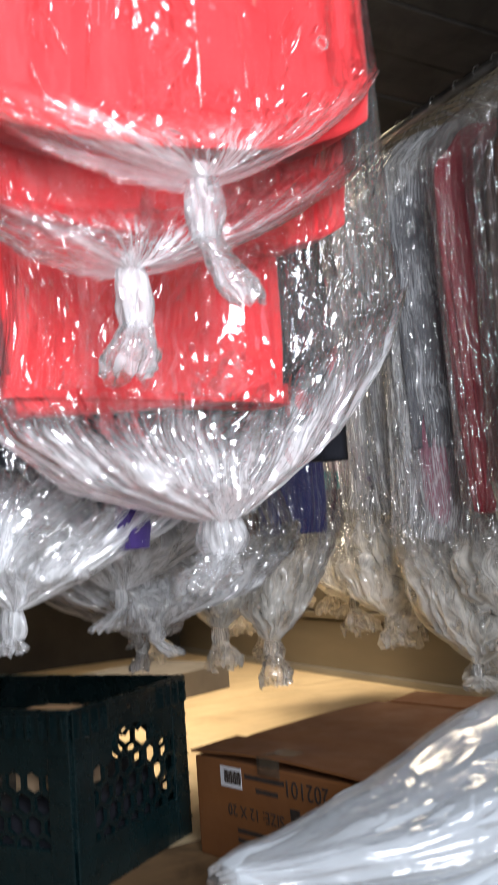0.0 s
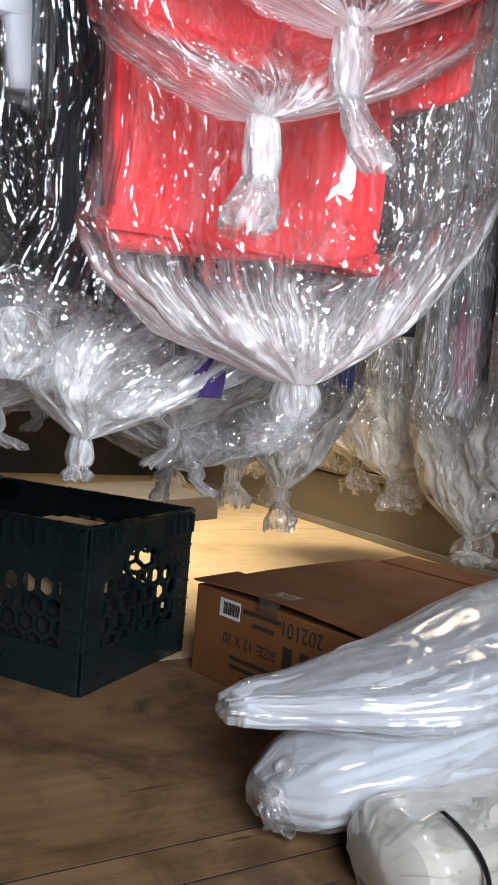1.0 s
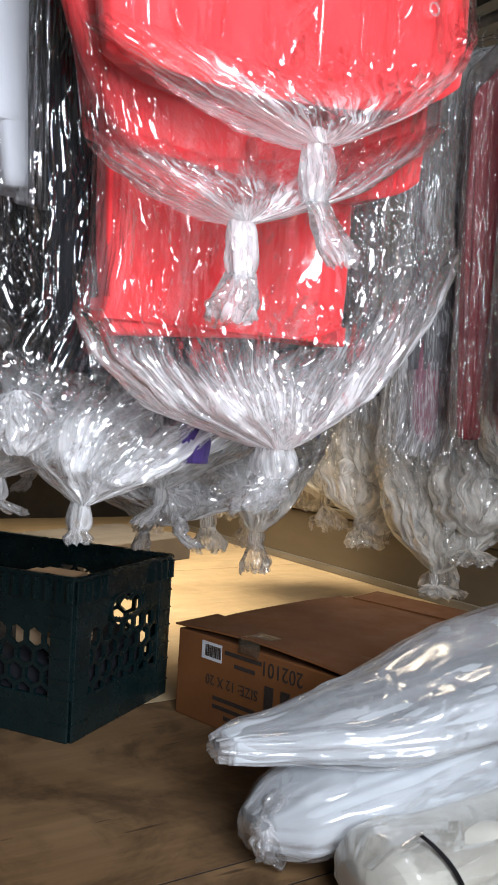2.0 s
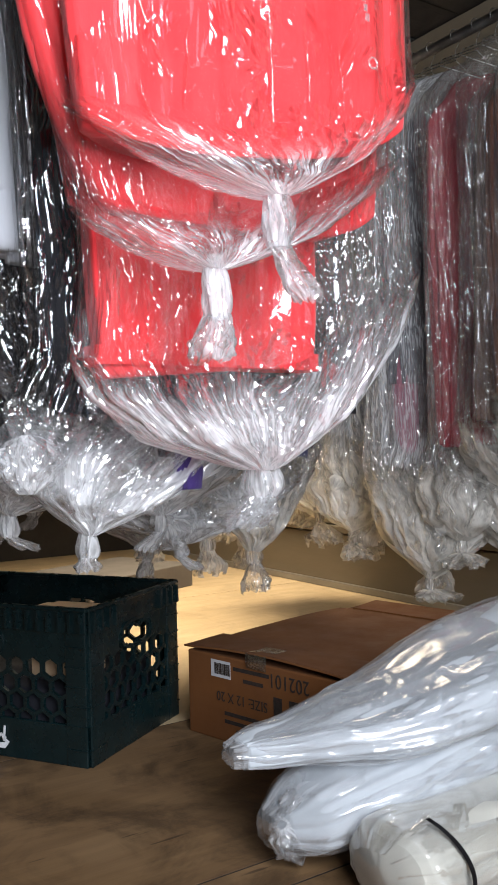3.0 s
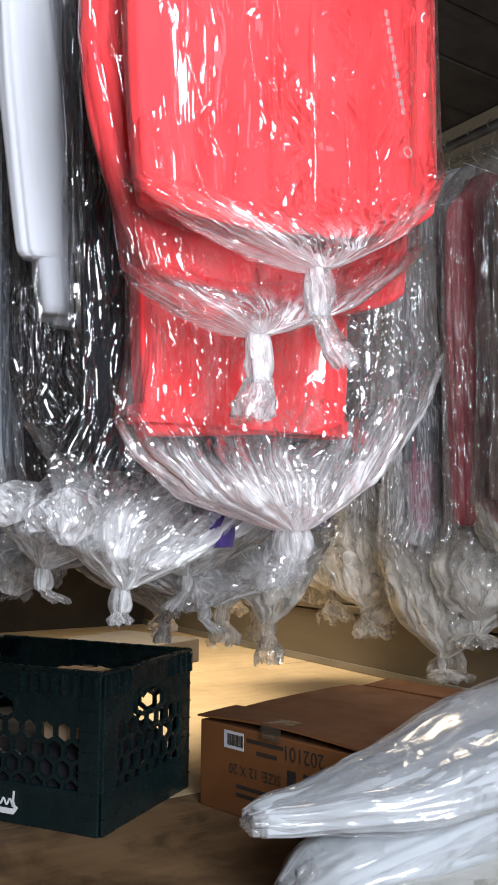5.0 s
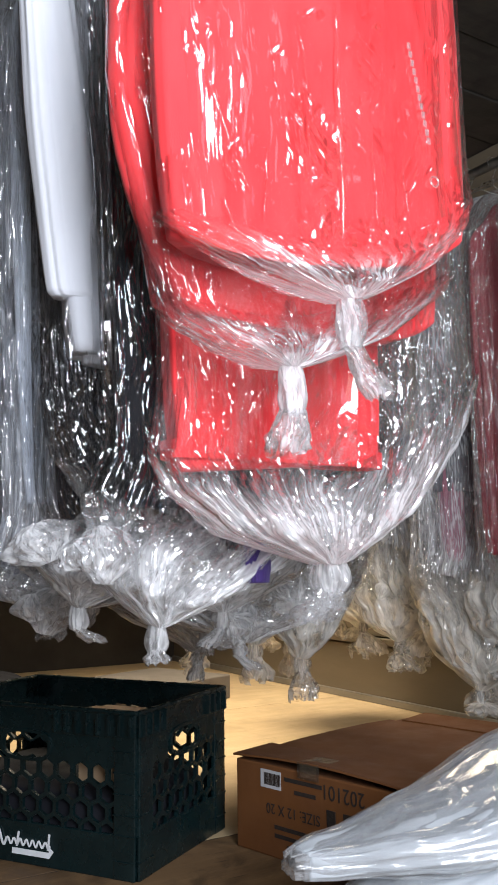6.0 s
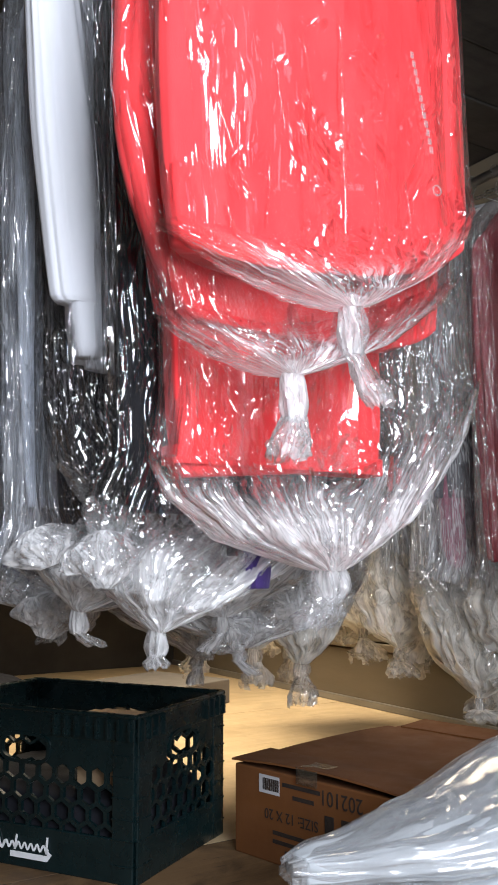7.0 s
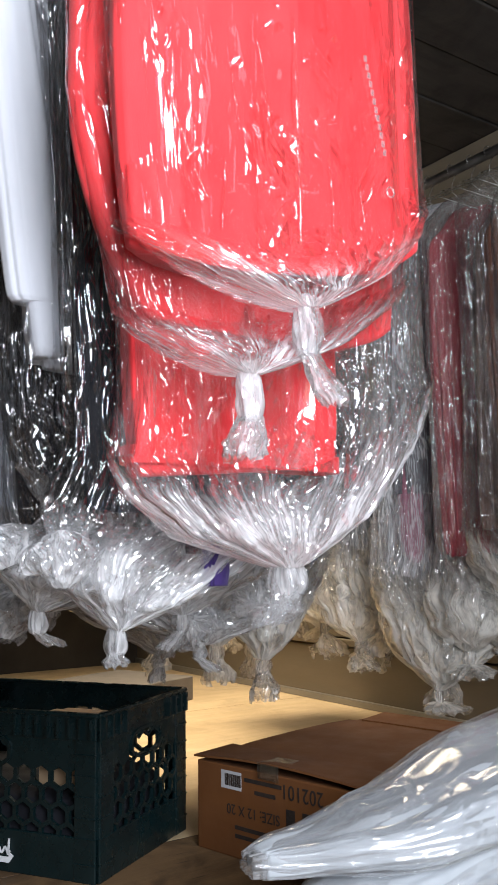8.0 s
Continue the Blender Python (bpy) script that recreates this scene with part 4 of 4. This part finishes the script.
# ---------- clothes lying on the floor in wrap ----------
def parcel(name, m, stations, mat, label, seed, puff=0.0045):
    """Folded clothes in clear wrap, lying along their own length. Stations along the length: y, centre x, centre z, half width, half height, wrinkle."""
    p = thing(name, m, label, "wrapped clothes", "wrapped clothes on the floor")
    lie = Matrix(((0, 1, 0, 0), (1, 0, 0, 0), (0, 0, 1, 0), (0, 0, 0, 1)))
    turn = Matrix(((1, 0, 0, 0), (0, 0, 1, 0), (0, 1, 0, 0), (0, 0, 0, 1)))
    inner = loft([(y, cx, cz, rx, rz, f + 0.002) for y, cx, cz, rx, rz, f in stations], 96, 80, 2.6, seed, 2.2, 7.0, 0.007, 13.0, ease=16)
    bmesh.ops.transform(inner, matrix=turn, verts=inner.verts)
    bmesh.ops.reverse_faces(inner, faces=inner.faces)
    part("folded_cloth", inner, mat, p)
    y0, y1 = stations[0][0], stations[-1][0]
    outer = [(y + (-0.016 if i == 0 else 0), cx, cz, rx * (0.55 if i == 0 else 1) + puff * (0.3 if i == 0 else 1.6), rz * (0.6 if i == 0 else 1) + puff, f + 0.003) for i, (y, cx, cz, rx, rz, f) in enumerate(stations)]
    wrap = loft(outer, 110, 90, 2.4, seed + 3, 1.6, 3.5, 0.004, 16.0, wide=0.07, ease=16)
    bmesh.ops.transform(wrap, matrix=turn, verts=wrap.verts)
    bmesh.ops.reverse_faces(wrap, faces=wrap.faces)
    part("wrap", wrap, WRAP, p, "clear glossy plastic wrap")
    return p


parcel("wrapped_shirts", pose(0, 0, 0), [(0.112, -0.15, 0.152, 0.024, 0.015, 0.003), (0.14, -0.148, 0.153, 0.034, 0.017, 0.003), (0.18, -0.135, 0.156, 0.045, 0.018, 0.003), (0.26, -0.10, 0.168, 0.085, 0.034, 0.005), (0.4, -0.075, 0.198, 0.115, 0.044, 0.007), (0.55, -0.07, 0.24, 0.125, 0.05, 0.008), (0.68, -0.06, 0.25, 0.125, 0.05, 0.008), (0.9, -0.05, 0.245, 0.125, 0.045, 0.006)], LINEN, "white shirts in shiny clear plastic wrap on a pile", 71.0)
under = parcel("wrapped_shirts", pose(0, 0, 0), [(0.15, -0.12, 0.055, 0.035, 0.025, 0.004), (0.18, -0.105, 0.068, 0.06, 0.04, 0.006), (0.28, -0.085, 0.10, 0.085, 0.046, 0.007), (0.45, -0.075, 0.125, 0.095, 0.046, 0.007), (0.9, -0.06, 0.14, 0.1, 0.046, 0.006)], LINEN, "white shirts in creased plastic wrap under another parcel", 72.0)
low = parcel("wrapped_linen", pose(0, 0, 0), [(0.192, 0.045, 0.047, 0.064, 0.04, 0.004), (0.203, 0.045, 0.05, 0.072, 0.046, 0.005), (0.35, 0.045, 0.053, 0.075, 0.047, 0.005), (0.9, 0.05, 0.053, 0.08, 0.047, 0.004)], IVORY, "ivory linen parcel at the bottom of the pile", 73.0)
for y, z, r, a in ((0.158, 0.05, 0.026, 40), (0.172, 0.085, 0.02, -30), (0.166, 0.028, 0.016, 75)):
    end = loft([(r, 0, 0, 0.004, 0.004, 0.002), (r * 0.6, 0, 0, r * 0.7, r * 0.7, r * 0.3), (-r * 0.4, 0, 0, r * 0.8, r * 0.9, r * 0.4), (-r * 1.3, 0, 0, r * 0.3, r * 0.4, r * 0.2)], 72, 30, 2.0, 80 + a, 3.5, 24.0, r * 0.28, 60.0, cap=False, gather=0.6, wide=r * 2)
    bmesh.ops.transform(end, matrix=pose(-0.105, y, z, a, 20, 0), verts=end.verts)
    part("crumpled_end", end, TAIL, under, "crumpled clear end of the wrap")
strap = bmesh.new()
prev = None
for i in range(20):
    q = i / 19
    a = 0.3 + 2.0 * q
    c = Vector((0.045 + 0.091 * math.sin(a), 0.232 + 0.01 * math.sin(q * 3), 0.053 + 0.061 * math.cos(a)))
    rowv = [strap.verts.new(c + Vector((0, dy, 0))) for dy in (0.0, 0.007)]
    if prev:
        strap.faces.new((prev[0], rowv[0], rowv[1], prev[1]))
    prev = rowv
bmesh.ops.solidify(strap, geom=strap.faces[:], thickness=0.0015)
part("strap", strap, STRAP, low, "thin black strap")

# ---------- behind the crate ----------
back = thing("dusty_box", pose(-2.35, 0.55, 0, 0, 0, 20), "dusty grey-brown cardboard box with open flaps", "cardboard box")
part("body", boxed(0, 0.4, 0, 0.55, 0, 0.09, bevel=0.004), CARD_GREY, back, smooth=False)
bm = boxed(0, 0.4, 0, 0.2, 0, 0.004, bevel=0.001)
part("flap", bm, CARD_GREY, back, "open cardboard flap", False, pose(0.0, 0.0, 0.092, -6, 0, 0) @ pose(0, -0.2, 0))
sack = thing("dark_bundle", pose(-2.3, 0.2, 0), "dark cloth bundle lying on the floor", "bundle")
part("body", loft([(0.17, 0, 0, 0.05, 0.06, 0.01), (0.14, 0, 0, 0.16, 0.2, 0.02), (0.07, 0, 0, 0.2, 0.26, 0.025), (0.0, 0, 0, 0.2, 0.27, 0.02)], 60, 24, 2.4, 81.0, 3.0, 3.0), BLACK, sack)
